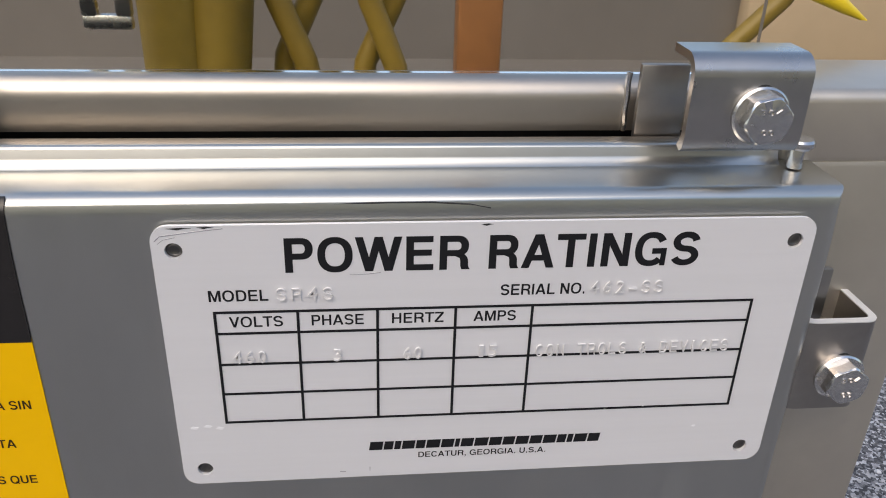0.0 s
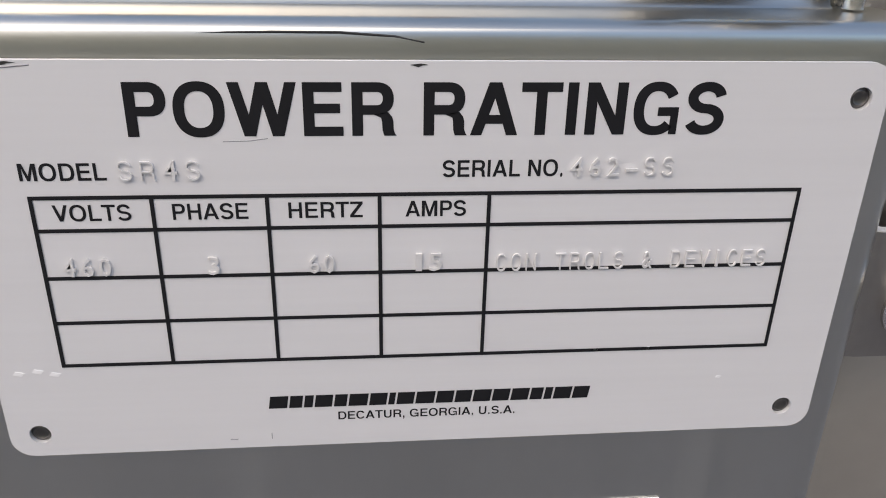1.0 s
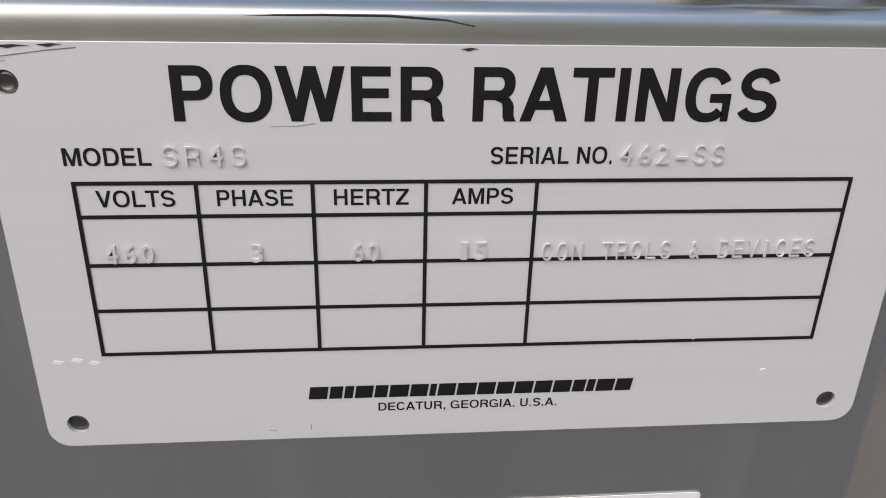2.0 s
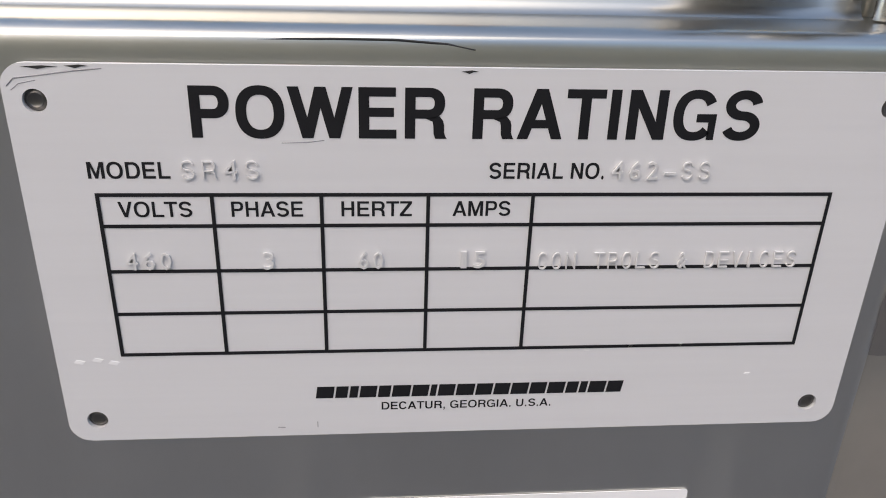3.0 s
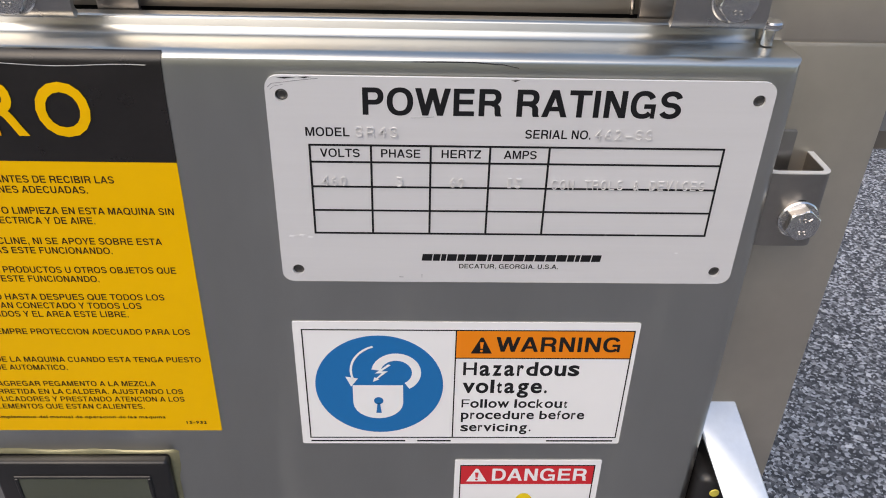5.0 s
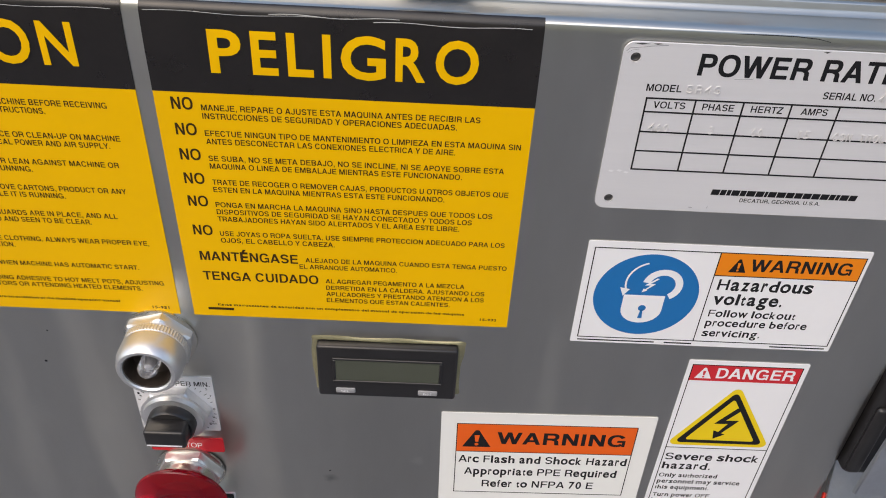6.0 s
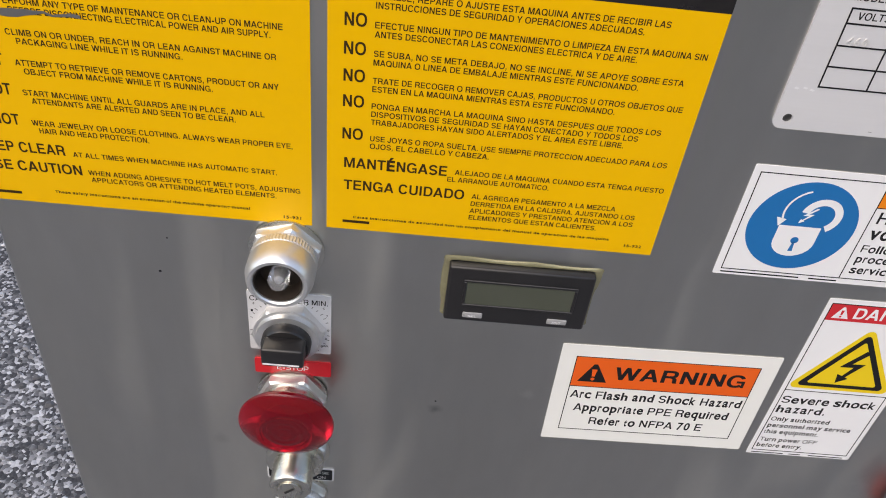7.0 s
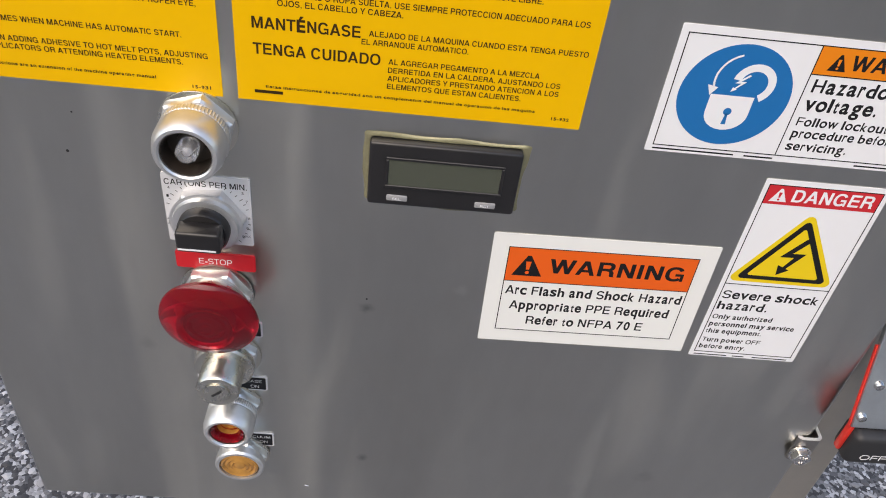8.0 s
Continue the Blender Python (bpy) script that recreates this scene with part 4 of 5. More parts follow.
SP = []
ES = (("MANEJE, REPARE O AJUSTE ESTA MAQUINA ANTES DE RECIBIR LAS|INSTRUCCIONES DE SEGURIDAD Y OPERACIONES ADECUADAS.", 0.990, (-0.066, -0.0755)),
      ("EFECTUE NINGUN TIPO DE MANTENIMIENTO O LIMPIEZA EN ESTA MAQUINA SIN|ANTES DESCONECTAR LAS CONEXIONES ELECTRICA Y DE AIRE.", 0.978, (-0.048, -0.0755)),
      ("SE SUBA, NO SE META DEBAJO, NO SE INCLINE, NI SE APOYE SOBRE ESTA|MAQUINA O LINEA DE EMBALAJE MIENTRAS ESTE FUNCIONANDO.", 0.9658, (-0.054, -0.072)),
      ("TRATE DE RECOGER O REMOVER CAJAS, PRODUCTOS U OTROS OBJETOS QUE|ESTEN EN LA MAQUINA MIENTRAS ESTA ESTE FUNCIONANDO.", 0.9537, (-0.051, -0.079)),
      ("PONGA EN MARCHA LA MAQUINA SINO HASTA DESPUES QUE TODOS LOS|DISPOSITIVOS DE SEGURIDAD SE HAYAN CONECTADO Y TODOS LOS|TRABAJADORES HAYAN SIDO ALERTADOS Y EL AREA ESTE LIBRE.", 0.9418, (-0.057, -0.066, -0.0715)),
      ("USE JOYAS O ROPA SUELTA. USE SIEMPRE PROTECCION ADECUADO PARA LOS|OJOS, EL CABELLO Y CABEZA.", 0.9258, (-0.05, -0.1285)))
for lines, top, ends in ES:
    SP.append(("NO", -0.1928, -0.184, top - 0.0054, 0.0056))
    for k, body in enumerate(lines.split("|")):
        SP.append((body, -0.1808, ends[k], top - 0.0055 - 0.0039 * k, 0.0027))
SP += [("MANTÉNGASE", -0.1918, -0.146, 0.9056, 0.0053), ("ALEJADO DE LA MAQUINA CUANDO ESTA TENGA PUESTO", -0.1425, -0.0478, 0.9068, 0.0026), ("EL ARRANQUE AUTOMATICO.", -0.1455, -0.0995, 0.9028, 0.0026),
       ("TENGA CUIDADO", -0.1918, -0.137, 0.8936, 0.0053), ("AL AGREGAR PEGAMENTO A LA MEZCLA", -0.1335, -0.067, 0.8945, 0.0026), ("DERRETIDA EN LA CALDERA. AJUSTANDO LOS", -0.1335, -0.057, 0.8904, 0.0026),
       ("APLICADORES Y PRESTANDO ATENCION A LOS", -0.1335, -0.057, 0.8864, 0.0026), ("ELEMENTOS QUE ESTAN CALIENTES.", -0.1335, -0.0735, 0.8825, 0.0026),
       ("Estas instrucciones de seguridad son un complemento del manual de operacion de las maquina", -0.187, -0.066, 0.8773, 0.0013), ("15-932", -0.058, -0.0498, 0.8743, 0.0015)]
es = operating_label(-0.1995, -0.0442, "PELIGRO", -0.1745, -0.0685, SP, "yellow and black Spanish operating label, scuffed at its folded top")
EN = []
EL = (("OPERATE, SERVICE OR ADJUST THIS MACHINE BEFORE RECEIVING|PROPER SAFETY AND OPERATING INSTRUCTIONS.", 0.9832, (-0.3275, -0.324), (-0.2195, -0.2455)),
      ("PERFORM ANY TYPE OF MAINTENANCE OR CLEAN-UP ON MACHINE|BEFORE DISCONNECTING ELECTRICAL POWER AND AIR SUPPLY.", 0.9678, (-0.3275, -0.324), (-0.217, -0.222)),
      ("CLIMB ON OR UNDER, REACH IN OR LEAN AGAINST MACHINE OR|PACKAGING LINE WHILE IT IS RUNNING.", 0.9545, (-0.3275, -0.324), (-0.22, -0.258)),
      ("ATTEMPT TO RETRIEVE OR REMOVE CARTONS, PRODUCT OR ANY|OBJECT FROM MACHINE WHILE IT IS RUNNING.", 0.941, (-0.3268, -0.324), (-0.2195, -0.247)),
      ("START MACHINE UNTIL ALL GUARDS ARE IN PLACE, AND ALL|ATTENDANTS ARE ALERTED AND SEEN TO BE CLEAR.", 0.9272, (-0.3268, -0.324), (-0.226, -0.2385)),
      ("WEAR JEWELRY OR LOOSE CLOTHING. ALWAYS WEAR PROPER EYE,|HAIR AND HEAD PROTECTION.", 0.9125, (-0.3265, -0.324), (-0.2145, -0.277)))
for lines, z, starts, ends in EL:
    EN.append(("DO NOT", -0.3525, -0.3315, z - 0.0004, 0.0054))
    for k, body in enumerate(lines.split("|")):
        EN.append((body, starts[k], ends[k], z - 0.0038 * k, 0.0027))
EN += [("KEEP CLEAR", -0.3525, -0.315, 0.898, 0.0053), ("AT ALL TIMES WHEN MACHINE HAS AUTOMATIC START.", -0.3118, -0.2218, 0.8978, 0.0026),
       ("USE CAUTION", -0.3525, -0.3095, 0.888, 0.0053), ("WHEN ADDING ADHESIVE TO HOT MELT POTS, ADJUSTING", -0.3068, -0.2115, 0.8886, 0.0026), ("APPLICATORS OR ATTENDING HEATED ELEMENTS.", -0.306, -0.2225, 0.8848, 0.0026),
       ("These safety instructions are an extension of the machine operating manual", -0.324, -0.235, 0.8768, 0.0014), ("15-931", -0.2195, -0.2113, 0.8736, 0.0016)]
en = operating_label(-0.3545, -0.2063, "CAUTION", -0.3395, -0.2265, EN, "yellow and black English operating label, scraped, scuffed folded top")
for e, a in ((es, -0.192), (en, -0.352)):
    bar("maker_bar", a, a + 0.0125, 0.8745, 0.876, YY - 0.00003, BROWN, e, "maker's mark as a plain bar", 0.00004)

# ---- counter display ----
lcd = thing("counter_display", (-0.1035, 0.0, 0.821), "black panel counter with a blank grey-green display, glued in", "display")
part("bezel", box(-0.1395, -0.0675, -0.0058, -0.0002, 0.8212, 0.8572, 0.0016, seg=3), BLACKP, lcd)
frame_bm = bmesh.new()
for a in ((-0.1315, -0.0752, 0.8485, 0.85), (-0.1315, -0.0752, 0.8325, 0.834), (-0.1315, -0.13, 0.834, 0.8485), (-0.0767, -0.0752, 0.834, 0.8485)):
    box(a[0], a[1], -0.0066, -0.0056, a[2], a[3], 0.0003, frame_bm, 1)
part("window_frame", frame_bm, BLACKP, lcd)
part("display_glass", box(-0.13, -0.0767, -0.00605, -0.0057, 0.834, 0.8485), LCD, lcd, "blank grey-green display")
for x, word in ((-0.1302, "SEL"), (-0.0872, "RST")):
    b = part("push_button", box(x, x + 0.0102, -0.0068, -0.0056, 0.8248, 0.8282, 0.0006), GREYB, lcd, "small grey button")
    text(word, x + 0.0028, x + 0.0072, 0.8256, 0.0014, -0.00685, WHITE, b, 0.02)


def glue_ring():
    rng = random.Random(7)
    bm = bmesh.new()
    loops = []
    base = rounded(-0.1402, -0.0668, 0.8204, 0.858, 0.002, 4)
    dense = []
    for k in range(len(base)):
        a, b = Vector(base[k]), Vector(base[(k + 1) % len(base)])
        m = max(1, int((b - a).length / 0.003))
        dense += [a.lerp(b, j / m) for j in range(m)]
    c = Vector((-0.1035, 0.84))
    ph = [rng.uniform(0, 6) for _ in range(4)]
    for s, y in ((-0.0008, -0.0009), (0.0009, -0.0008), (0.002, -0.0004), (0.0034, -0.00005)):
        ring = []
        for k, p in enumerate(dense):
            d = (p - c).normalized()
            wob = 0.55 + 0.3 * math.sin(k * 0.21 + ph[0]) + 0.2 * math.sin(k * 0.53 + ph[1]) + 0.15 * rng.random()
            q = p + d * (s * max(0.35, wob) if s > 0 else s)
            ring.append(bm.verts.new((q.x, y, q.y)))
        loops.append(ring)
    for a, b in zip(loops, loops[1:]):
        for k in range(len(a)):
            bm.faces.new((a[k], a[(k + 1) % len(a)], b[(k + 1) % len(b)], b[k]))
    return bm


part("glue_bead", glue_ring(), GLUE, lcd, "yellowed glue smeared round the bezel", smooth=80)

# ---- push buttons and pilot lights ----


def knurl(teeth, depth, rings):
    return lambda i, a: 1 + (depth * (1 if math.cos(a * teeth) > 0 else -1) if i in rings else 0)


def base_nut(cx, cz, parent, r=0.0185, turn=0.3, y0=0.0, k=1.0):
    r *= k
    part("washer", lathe(cx, cz, [(0.0, y0), (0.0197 * k, y0), (0.0197 * k, y0 - 0.0012), (0.019 * k, y0 - 0.0016), (0.0, y0 - 0.0016)], 48), CAST, parent)
    hx = hexagon(turn)
    part("nut", lathe(cx, cz, [(r * 1.06, y0 - 0.0016), (r * 1.06, y0 - 0.006), (r * 0.98, y0 - 0.0072), (0.0, y0 - 0.0072)], 60, lambda i, a: hx(i, a) if i < 2 else 1.0 if i > 2 else 0.5 + 0.5 * hx(i, a)), ALU, parent, smooth=25)


def pilot(cx, cz, name, what, k=1.0, red=False):
    e = thing(name, (cx, 0.0, cz), what, "pilot light", group="pilot lights on the door")
    base_nut(cx, cz, e, k=k)

    def turned(prof):
        return [(r * k, y) for r, y in prof]

    prof = turned([(0.0165, -0.007), (0.0172, -0.0076), (0.0172, -0.0116), (0.0168, -0.012), (0.0168, -0.0126), (0.0174, -0.0132), (0.0174, -0.0198), (0.016, -0.0245), (0.0148, -0.0258), (0.0132, -0.0258), (0.0124, -0.025), (0.0121, -0.013), (0.0, -0.013)])
    part("bezel_ring", lathe(cx, cz, prof, 192, knurl(64, 0.009, (1, 2))), ALU, e, "turned aluminium ring with a knurled band", smooth=40)
    part("inner_sleeve", lathe(cx, cz, turned([(0.012, -0.0245), (0.0117, -0.0245), (0.0115, -0.0145), (0.0, -0.0142)]), 48, caps=False), SOCKET, e, "dark inside of the ring")
    if red:
        part("lens_shard", lathe(cx, cz, turned([(0.0114, -0.0155), (0.0115, -0.024), (0.009, -0.0225), (0.0066, -0.0165)]), 40, lambda i, a: 1.0 if 2.5 < a < 5.2 or i == 0 else 1.0 if i == 1 and 2.3 < a < 5.5 else 0.99, caps=False), REDLENS, e, "broken red lens")
        part("socket", lathe(cx, cz, turned([(0.0, -0.0144), (0.0085, -0.0144), (0.0085, -0.0195), (0.0072, -0.0198), (0.0066, -0.0155), (0.0, -0.015)]), 32), BRASS, e, "brass lamp socket")
    else:
        part("socket", lathe(cx, cz, turned([(0.0, -0.0144), (0.0066, -0.0144), (0.0066, -0.0165), (0.0, -0.0168)]), 28), SOCKET, e, "dark lamp socket")
        b = part("bulb", lathe(cx, cz, turned([(0.005, -0.0168), (0.0054, -0.0225), (0.0051, -0.0245), (0.0036, -0.0262), (0.0, -0.0268)]), 28), GLASS, e, "small clear glass bulb")
        part("filament_post", lathe(cx, cz, turned([(0.0, -0.017), (0.0024, -0.017), (0.0018, -0.022), (0.0, -0.0232)]), 12), ALU, b)
    return e


pilot(-0.2187, 0.8542, "pilot_light", "aluminium pilot light without lens, clear bulb showing", 0.93)

# speed selector with dial plate
sel = thing("selector_knob", (-0.2185, 0.0, 0.801), "black selector knob with white pointer on an aluminium dial plate", "knob")
part("dial_plate", prism(rounded(-0.2398, -0.1968, 0.783, 0.8258, 0.001, 3), -0.0001, -0.0009), PLATE, sel)
text("CARTONS PER MIN.", -0.2385, -0.1985, 0.819, 0.0034, -0.00098, INK, sel, 0.022)
for k in range(31):
    a = radians(-45 + 9 * k)
    r0, r1 = 0.0198, 0.0212 if k % 3 else 0.0218
    p = [(-0.2185 + r * math.cos(a) - s * 0.00016 * math.sin(a), 0.8005 + r * math.sin(a) + s * 0.00016 * math.cos(a)) for r, s in ((r0, -1), (r1, -1), (r1, 1), (r0, 1))]
    if max(abs(q[0] + 0.2185) for q in p) < 0.021 and max(q[1] for q in p) < 0.82:
        part("tick", prism(p, -0.00094, -0.001), INK, sel, smooth=0)
for word, x, z in (("4", -0.2372, 0.8162), ("5", -0.2012, 0.8162), ("7", -0.1995, 0.811), ("8", -0.1988, 0.8005), ("1", -0.2382, 0.811), ("0", -0.2, 0.794)):
    text(word, x, x + 0.0011, z, 0.0016, -0.00098, INK, sel, 0.0)
text("MAX", -0.2022, -0.1982, 0.7885, 0.0015, -0.00098, INK, sel, 0.01)
hx = hexagon(0.1)
part("nut", lathe(-0.2185, 0.8005, [(0.0192, -0.001), (0.0192, -0.0055), (0.018, -0.0068), (0.0165, -0.007), (0.016, -0.0095), (0.0142, -0.0098), (0.0, -0.0098)], 60, lambda i, a: hx(i, a) if i < 2 else 1.0), ALU, sel, smooth=25)
part("skirt", lathe(-0.2185, 0.8005, [(0.0128, -0.0098), (0.0128, -0.014), (0.0118, -0.0155), (0.0, -0.0155)], 48), BLACKP, sel)
part("knob", box(-0.2185 - 0.0107, -0.2185 + 0.0107, -0.0248, -0.0145, 0.7962, 0.8085, 0.0016, seg=3), BLACKP, sel)
bar("pointer", -0.2185 - 0.0098, -0.2185 + 0.0086, 0.7979, 0.799, -0.02482, WHITE, sel, "white pointer line")


def legend(cx, z0, z1, word, wx, wz, cap, material, border, hidden_low=0.0):
    e = thing("legend_plate", (cx, 0.0, z0), "red emergency stop legend plate with white letters" if material is RED else "small black legend plate with white letters", "sign", group="legend plates on the door")
    part("plate", prism(rounded(cx - 0.0208, cx + 0.0208, z0 - hidden_low, z1, 0.0012, 3), -0.0001, -0.0008), border, e)
    part("field", prism(rounded(cx - 0.0198, cx + 0.0198, z0 + 0.0008, z1 - 0.0009, 0.0008, 3), -0.0008, -0.0009), material, e)
    return e


ls = legend(-0.2175, 0.7642, 0.7757, (), (), (), 0, RED, RED)
text("E-STOP", -0.2262, -0.209, 0.7678, 0.0039, -0.00096, WHITE, ls, 0.014)

es_t = thing("emergency_stop", (-0.2182, 0.0, 0.748), "red translucent mushroom emergency stop button on a nickel collar", "emergency stop")
base_nut(-0.2182, 0.748, es_t, turn=0.1, y0=-0.0009)
part("collar", lathe(-0.2182, 0.748, [(0.0158, -0.008), (0.0158, -0.0125), (0.0148, -0.0135), (0.009, -0.0135), (0.009, -0.017), (0.0, -0.017)], 48), CAST, es_t)
mush = [(0.0, -0.0165), (0.012, -0.0165), (0.021, -0.0182), (0.0252, -0.0202), (0.0261, -0.0215), (0.0258, -0.023), (0.0246, -0.0242), (0.0165, -0.0294), (0.0152, -0.0297), (0.0142, -0.0288), (0.0135, -0.0287)]
for k in range(6):
    mush += [(0.0125 - 0.002 * k, -0.0287 if k % 2 else -0.0292), (0.0115 - 0.002 * k, -0.0292 if k % 2 else -0.0287)]
mush += [(0.0, -0.029)]
part("mushroom_head", lathe(-0.2182, 0.748, mush, 72), REDLENS, es_t, "translucent red head with moulded rings", smooth=28)
part("lamp_core", lathe(-0.2182, 0.748, [(0.0, -0.0178), (0.0125, -0.0178), (0.0128, -0.0262), (0.0098, -0.027), (0.0092, -0.022), (0.0, -0.0215)], 40), DARK, es_t)

lk = legend(-0.215, 0.665, 0.6775, (), (), (), 0, INK, PLATE)
text("RELEASE", -0.2135, -0.1975, 0.6722, 0.0023, -0.00096, WHITE, lk, 0.004)
text("ON", -0.2045, -0.1995, 0.6672, 0.0026, -0.00096, WHITE, lk, 0.004)
lk0 = legend(-0.216, 0.713, 0.7255, (), (), (), 0, INK, PLATE)
bar("fine_print_bar", -0.203, -0.198, 0.718, 0.7205, -0.00092, WHITE, lk0, "lettering hidden behind the stop button", 0.00004)

key = thing("key_switch", (-0.2165, 0.0, 0.6965), "satin nickel cylinder key switch", "key switch")
base_nut(-0.2165, 0.6965, key, turn=0.4)
part("collar", lathe(-0.2165, 0.6965, [(0.0172, -0.007), (0.0172, -0.011), (0.016, -0.0122), (0.0, -0.0122)], 48), CAST, key)
part("barrel", lathe(-0.2165, 0.6965, [(0.0122, -0.0122), (0.0122, -0.0282), (0.0113, -0.0294), (0.0078, -0.0294), (0.0076, -0.029), (0.0071, -0.029), (0.007, -0.0302), (0.0, -0.0304)], 56), CAST, key, smooth=40)
part("keyway", prism([(-0.2197, 0.6945), (-0.2187, 0.6937), (-0.2134, 0.6985), (-0.2144, 0.6993)], -0.0308, -0.0303), DARK, key, "dark key slot", smooth=0)

pilot(-0.2152, 0.651, "pilot_light", "aluminium pilot light with a broken red lens", 0.87, True)
lv = legend(-0.213, 0.6075, 0.621, (), (), (), 0, INK, PLATE)
text("VACUUM", -0.2115, -0.1945, 0.6158, 0.0022, -0.00096, WHITE, lv, 0.004)
text("ON", -0.2015, -0.1965, 0.6108, 0.0024, -0.00096, WHITE, lv, 0.004)

amb = thing("push_button_light", (-0.2132, 0.0, 0.6), "amber ribbed push button in a nickel ring", "push button")
base_nut(-0.2132, 0.6, amb, turn=0.2, y0=-0.0009, k=0.89)
part("ring", lathe(-0.2132, 0.6, [(0.0158, -0.008), (0.0158, -0.0125), (0.0148, -0.0138), (0.013, -0.0138), (0.0127, -0.0115), (0.0, -0.0115)], 56), ALU, amb)
# Added dark ring: shade between ring and lens put into its colour.
part("gap_ring", lathe(-0.2132, 0.6, [(0.0129, -0.01155), (0.0129, -0.0125), (0.0122, -0.0125), (0.0122, -0.01155)], 48, caps=False), DARK, amb, "dark ring standing in for the shaded gap round the lens")
amb_prof = [(0.0124, -0.0115), (0.0122, -0.0128), (0.0112, -0.0132)] + [(0.0108 - 0.00145 * k, -0.0124 if k % 2 else -0.0134) for k in range(7)] + [(0.0, -0.013)]
part("lens", lathe(-0.2132, 0.6, amb_prof, 48), BRASS, amb, "amber ribbed lens", smooth=60)

# ---- disconnect handle beside the door ----
dis = thing("disconnect_switch", (0.172, 0.022, 0.66), "black disconnect switch with zinc plated handle, switched off", "switch")


def slab(p, x0, x1, t, bevel=0.0006):
    """A plate x0 to x1 wide whose long side runs through the points p of (y, z), t thick."""
    bm = sweep_x(p, x0, x1)
    bmesh.ops.bevel(bm, geom=bm.edges[:], offset=bevel, segments=1, affect="EDGES")
    return bm



def leaning(bm, k=0.2):
    for v in bm.verts:
        v.co.x += (FY - v.co.y) * k
    return bm


part("top_plate", leaning(slab([(0.022, 0.867), (-0.0145, 0.8455), (-0.0155, 0.8435), (0.022, 0.864)], 0.158, 0.1775, 0.002)), ZINC, dis, "bright zinc plated top of the handle")
part("front_plate", leaning(slab([(-0.0147, 0.8445), (-0.0125, 0.762), (-0.0095, 0.762), (-0.012, 0.843)], 0.159, 0.1765, 0.002)), ZINC, dis, "scratched zinc plated front")
part("housing", box(0.1582, 0.176, -0.005, FY, 0.77, 0.846, 0.005, seg=4), BLACKP, dis, "black moulded housing")
part("housing_rib", box(0.158, 0.1665, -0.0078, -0.003, 0.775, 0.828, 0.0025, seg=3), BLACKP, dis)
part("yellow_dot", lathe(0.1655, 0.838, [(0, -0.005), (0.0022, -0.005), (0.0019, -0.0055), (0, -0.0055)], 20), YDOT, dis)
part("arm", slab([(0.012, 0.765), (-0.0135, 0.688), (-0.0165, 0.689), (0.008, 0.768)], 0.1615, 0.203, 0.003), ZINC, dis, "flat metal arm with rivets")
part("red_edge", slab([(0.004, 0.742), (-0.0138, 0.6885), (-0.0157, 0.689), (0.002, 0.743)], 0.1602, 0.1614, 0.003, 0.0003), REDPAINT, dis, "red painted edge")
for x, s in ((0.1655, 0.1), (0.169, 0.38)):
    y, z = 0.010 - 0.0245 * (1 - s), 0.767 - 0.078 * (1 - s)
    part("rivet", lathe(x, z, [(0.0, y - 0.0045), (0.0025, y - 0.004), (0.0034, y - 0.002), (0.0034, y + 0.001), (0, y + 0.001)], 20), BOLT, dis)
part("grip", box(0.1645, 0.212, -0.0235, -0.004, 0.661, 0.6875, 0.005, seg=4), GRIPP, dis, "black rubber grip")
part("grip_red", box(0.1618, 0.1648, -0.016, -0.011, 0.666, 0.69, 0.001), REDPAINT, dis)
text("OFF", 0.173, 0.19, 0.6675, 0.0045, -0.02352, WHITE, dis, 0.0, depth=0.0002)

# ---- wear: scratches and scrapes ----


def scratch(points, r, material, owner, label):
    return part("scratch", tube(points, r, 5), material, owner, label)


scratch([(0.019, 0.0014, 1.0259), (0.03, 0.0018, 1.0272), (0.042, 0.0017, 1.0275), (0.053, 0.0016, 1.0275), (0.062, 0.0015, 1.0269), (0.067, 0.0012, 1.026)], 0.00022, DARK, door, "dark hairline scratch")
scratch([(-0.173, -0.00002, 0.5625), (-0.17, -0.00004, 0.5618)], 0.0003, BOLT, door, "bright scratch")
for x, z, r in ((-0.282, 0.833, 0.0008), (-0.276, 0.855, 0.0005), (-0.137, 0.75, 0.0006)):
    part("pit", lathe(x, z, [(0, -0.00003), (r, -0.00002), (r * 0.8, -0.00005), (0, -0.00005)], 9), DARK, door, "dark pit in the steel")
rng = random.Random(5)
top = [(-0.328 + 0.0035 * k, 0.9655 + rng.uniform(-0.0007, 0.0007)) for k in range(10)]
low = [(x + rng.uniform(-0.0006, 0.0006), z - 0.0032 - 0.0008 * math.sin(k * 0.9) + 0.00028 * k) for k, (x, z) in enumerate(top)][::-1]
part("scrape", prism(top + low, YY - 0.00012, YY - 0.00005), CLAMP, en, "grey scrape through the print", smooth=0)
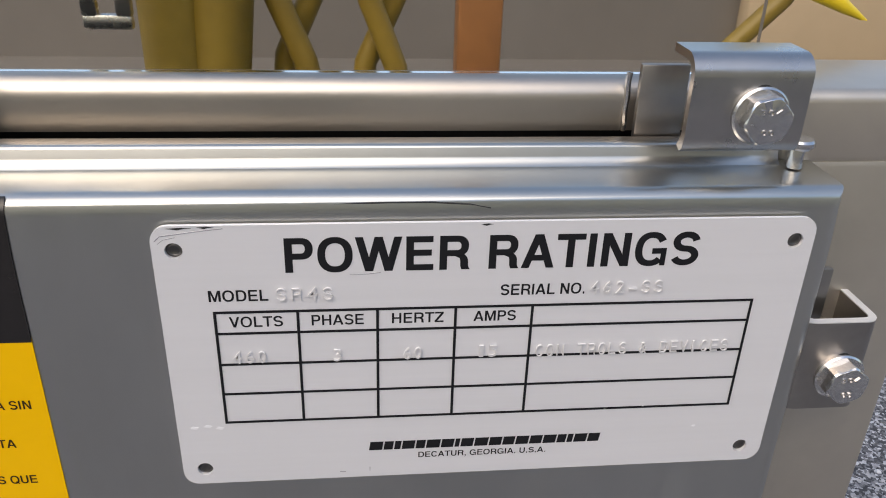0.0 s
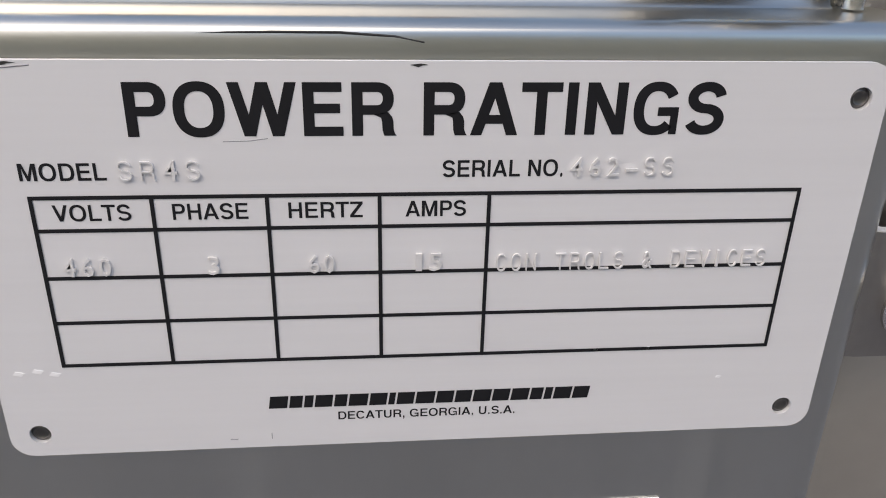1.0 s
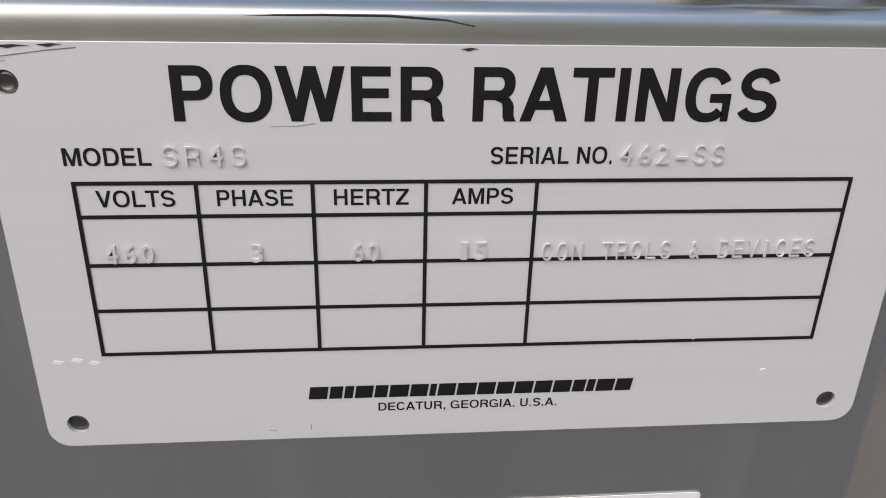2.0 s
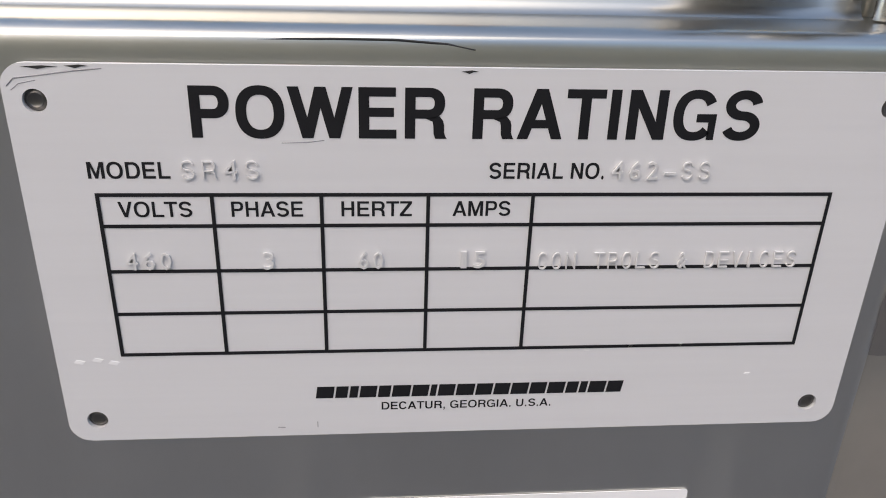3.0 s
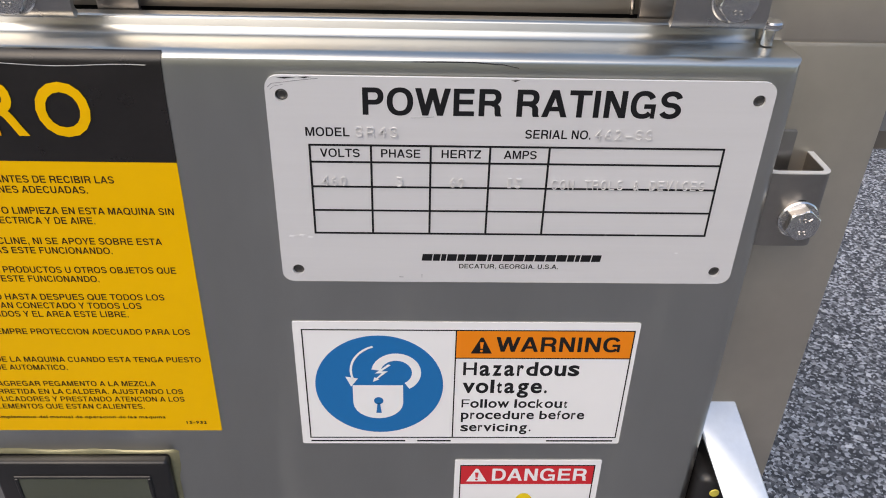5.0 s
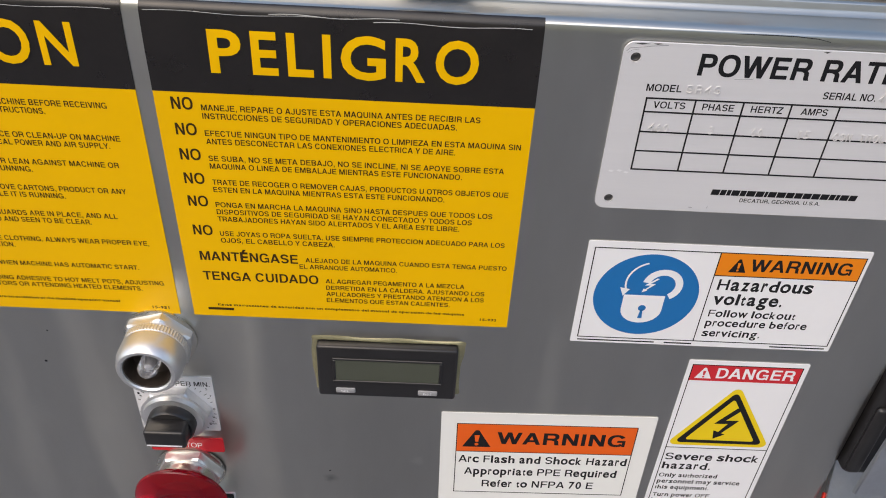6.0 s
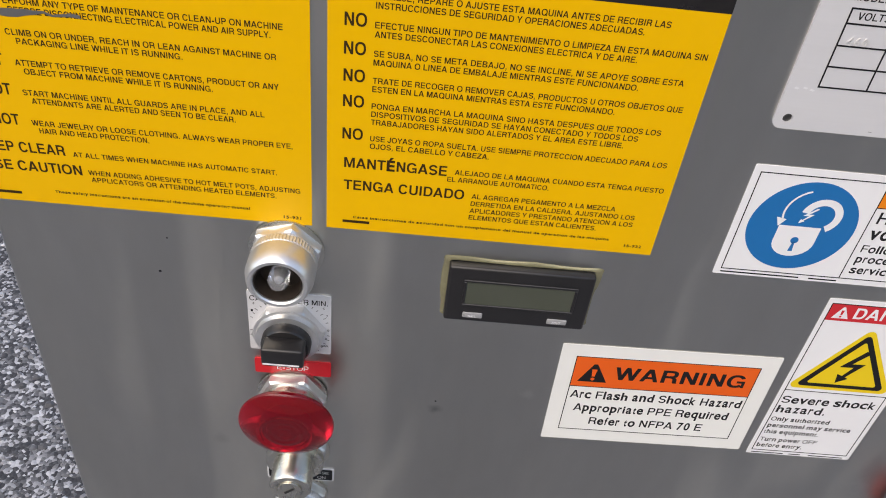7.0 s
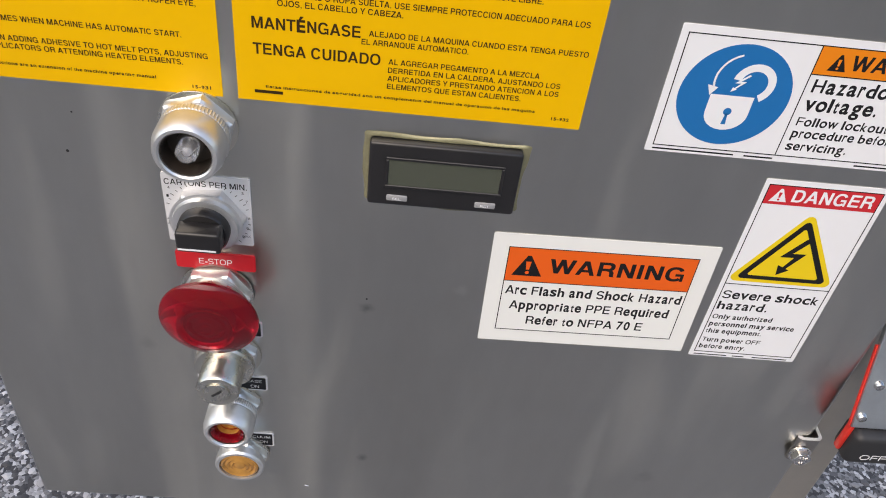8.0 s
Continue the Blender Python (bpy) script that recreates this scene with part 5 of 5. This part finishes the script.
# Pale lines paint both the worn creases and the highlight along the fold.
for x0, x1, z in ((-0.11, -0.049, 1.0252), (-0.198, -0.128, 1.0258), (-0.15, -0.1, 1.0263), (-0.28, -0.21, 1.0253), (-0.345, -0.29, 1.0257)):
    pts = []
    for k in range(12):
        u = x0 + (x1 - x0) * k / 11
        zz = z + 0.0004 * math.sin(k * 0.8)
        ang = math.asin(min(0.99, max(0.0, (zz - (DZ1 - DR)) / (DR + 0.0004))))
        pts.append((u, bow(DZ1 - DR) + DR - (DR + 0.00045) * math.cos(ang), zz))
    part("crease", tube(pts, 0.0001 + rng.uniform(0, 0.00008), 5), CREASE, en if x1 < -0.2 else es, "pale worn crease with the fold's highlight painted in")
for x0, w, z in ((-0.009, 0.006, 1.0228), (-0.002, 0.004, 1.023), (0.0645, 0.003, 1.0228)):
    part("scuff", prism([(x0, z), (x0 + w * 0.2, z - 0.00015), (x0 + w * 0.45, z - 0.0004), (x0 + w * 0.7, z - 0.0001), (x0 + w, z), (x0 + w * 0.6, z + 0.0002)], PY - 0.0001, PY - 0.00003), DARK, plate, "dark scuff at the plate's edge", smooth=0)
for x0, z in ((-0.0095, 0.9648), (-0.006, 0.9652), (-0.003, 0.9645)):
    part("nick", prism([(x0, z), (x0 + 0.0016, z - 0.0004), (x0 + 0.0022, z + 0.0003), (x0 + 0.0006, z + 0.0007)], PY - 0.0001, PY - 0.00003), WHITE, plate, "pale nick", smooth=0)
for pts, r in (([(-0.0118, 1.0195), (-0.0105, 1.0208), (-0.006, 1.0214), (-0.001, 1.0221), (0.004, 1.0226)], 0.00011), ([(-0.0112, 1.0188), (-0.0098, 1.0199), (-0.007, 1.0205)], 0.00007),
               ([(0.0372, 0.9479), (0.0372, 0.9493)], 0.00009), ([(0.029, 0.9481), (0.0305, 0.948)], 0.00012), ([(0.033, 1.0098), (0.0375, 1.0099), (0.0405, 1.0103)], 0.00008)):
    scratch([(x, PY, z) for x, z in pts], r, SCORE, plate, "fine grey scratch in the aluminium")
for x0, w, z in ((0.101, 0.0013, 0.9664), (0.112, 0.0007, 0.9666), (0.1275, 0.0012, 0.959)):
    part("nick", prism([(x0, z), (x0 + w * 0.7, z - 0.0002), (x0 + w, z + 0.0003), (x0 + w * 0.3, z + 0.0004)], PY - 0.00014, PY - 0.00003), WHITE, plate, "pale nick", smooth=0)
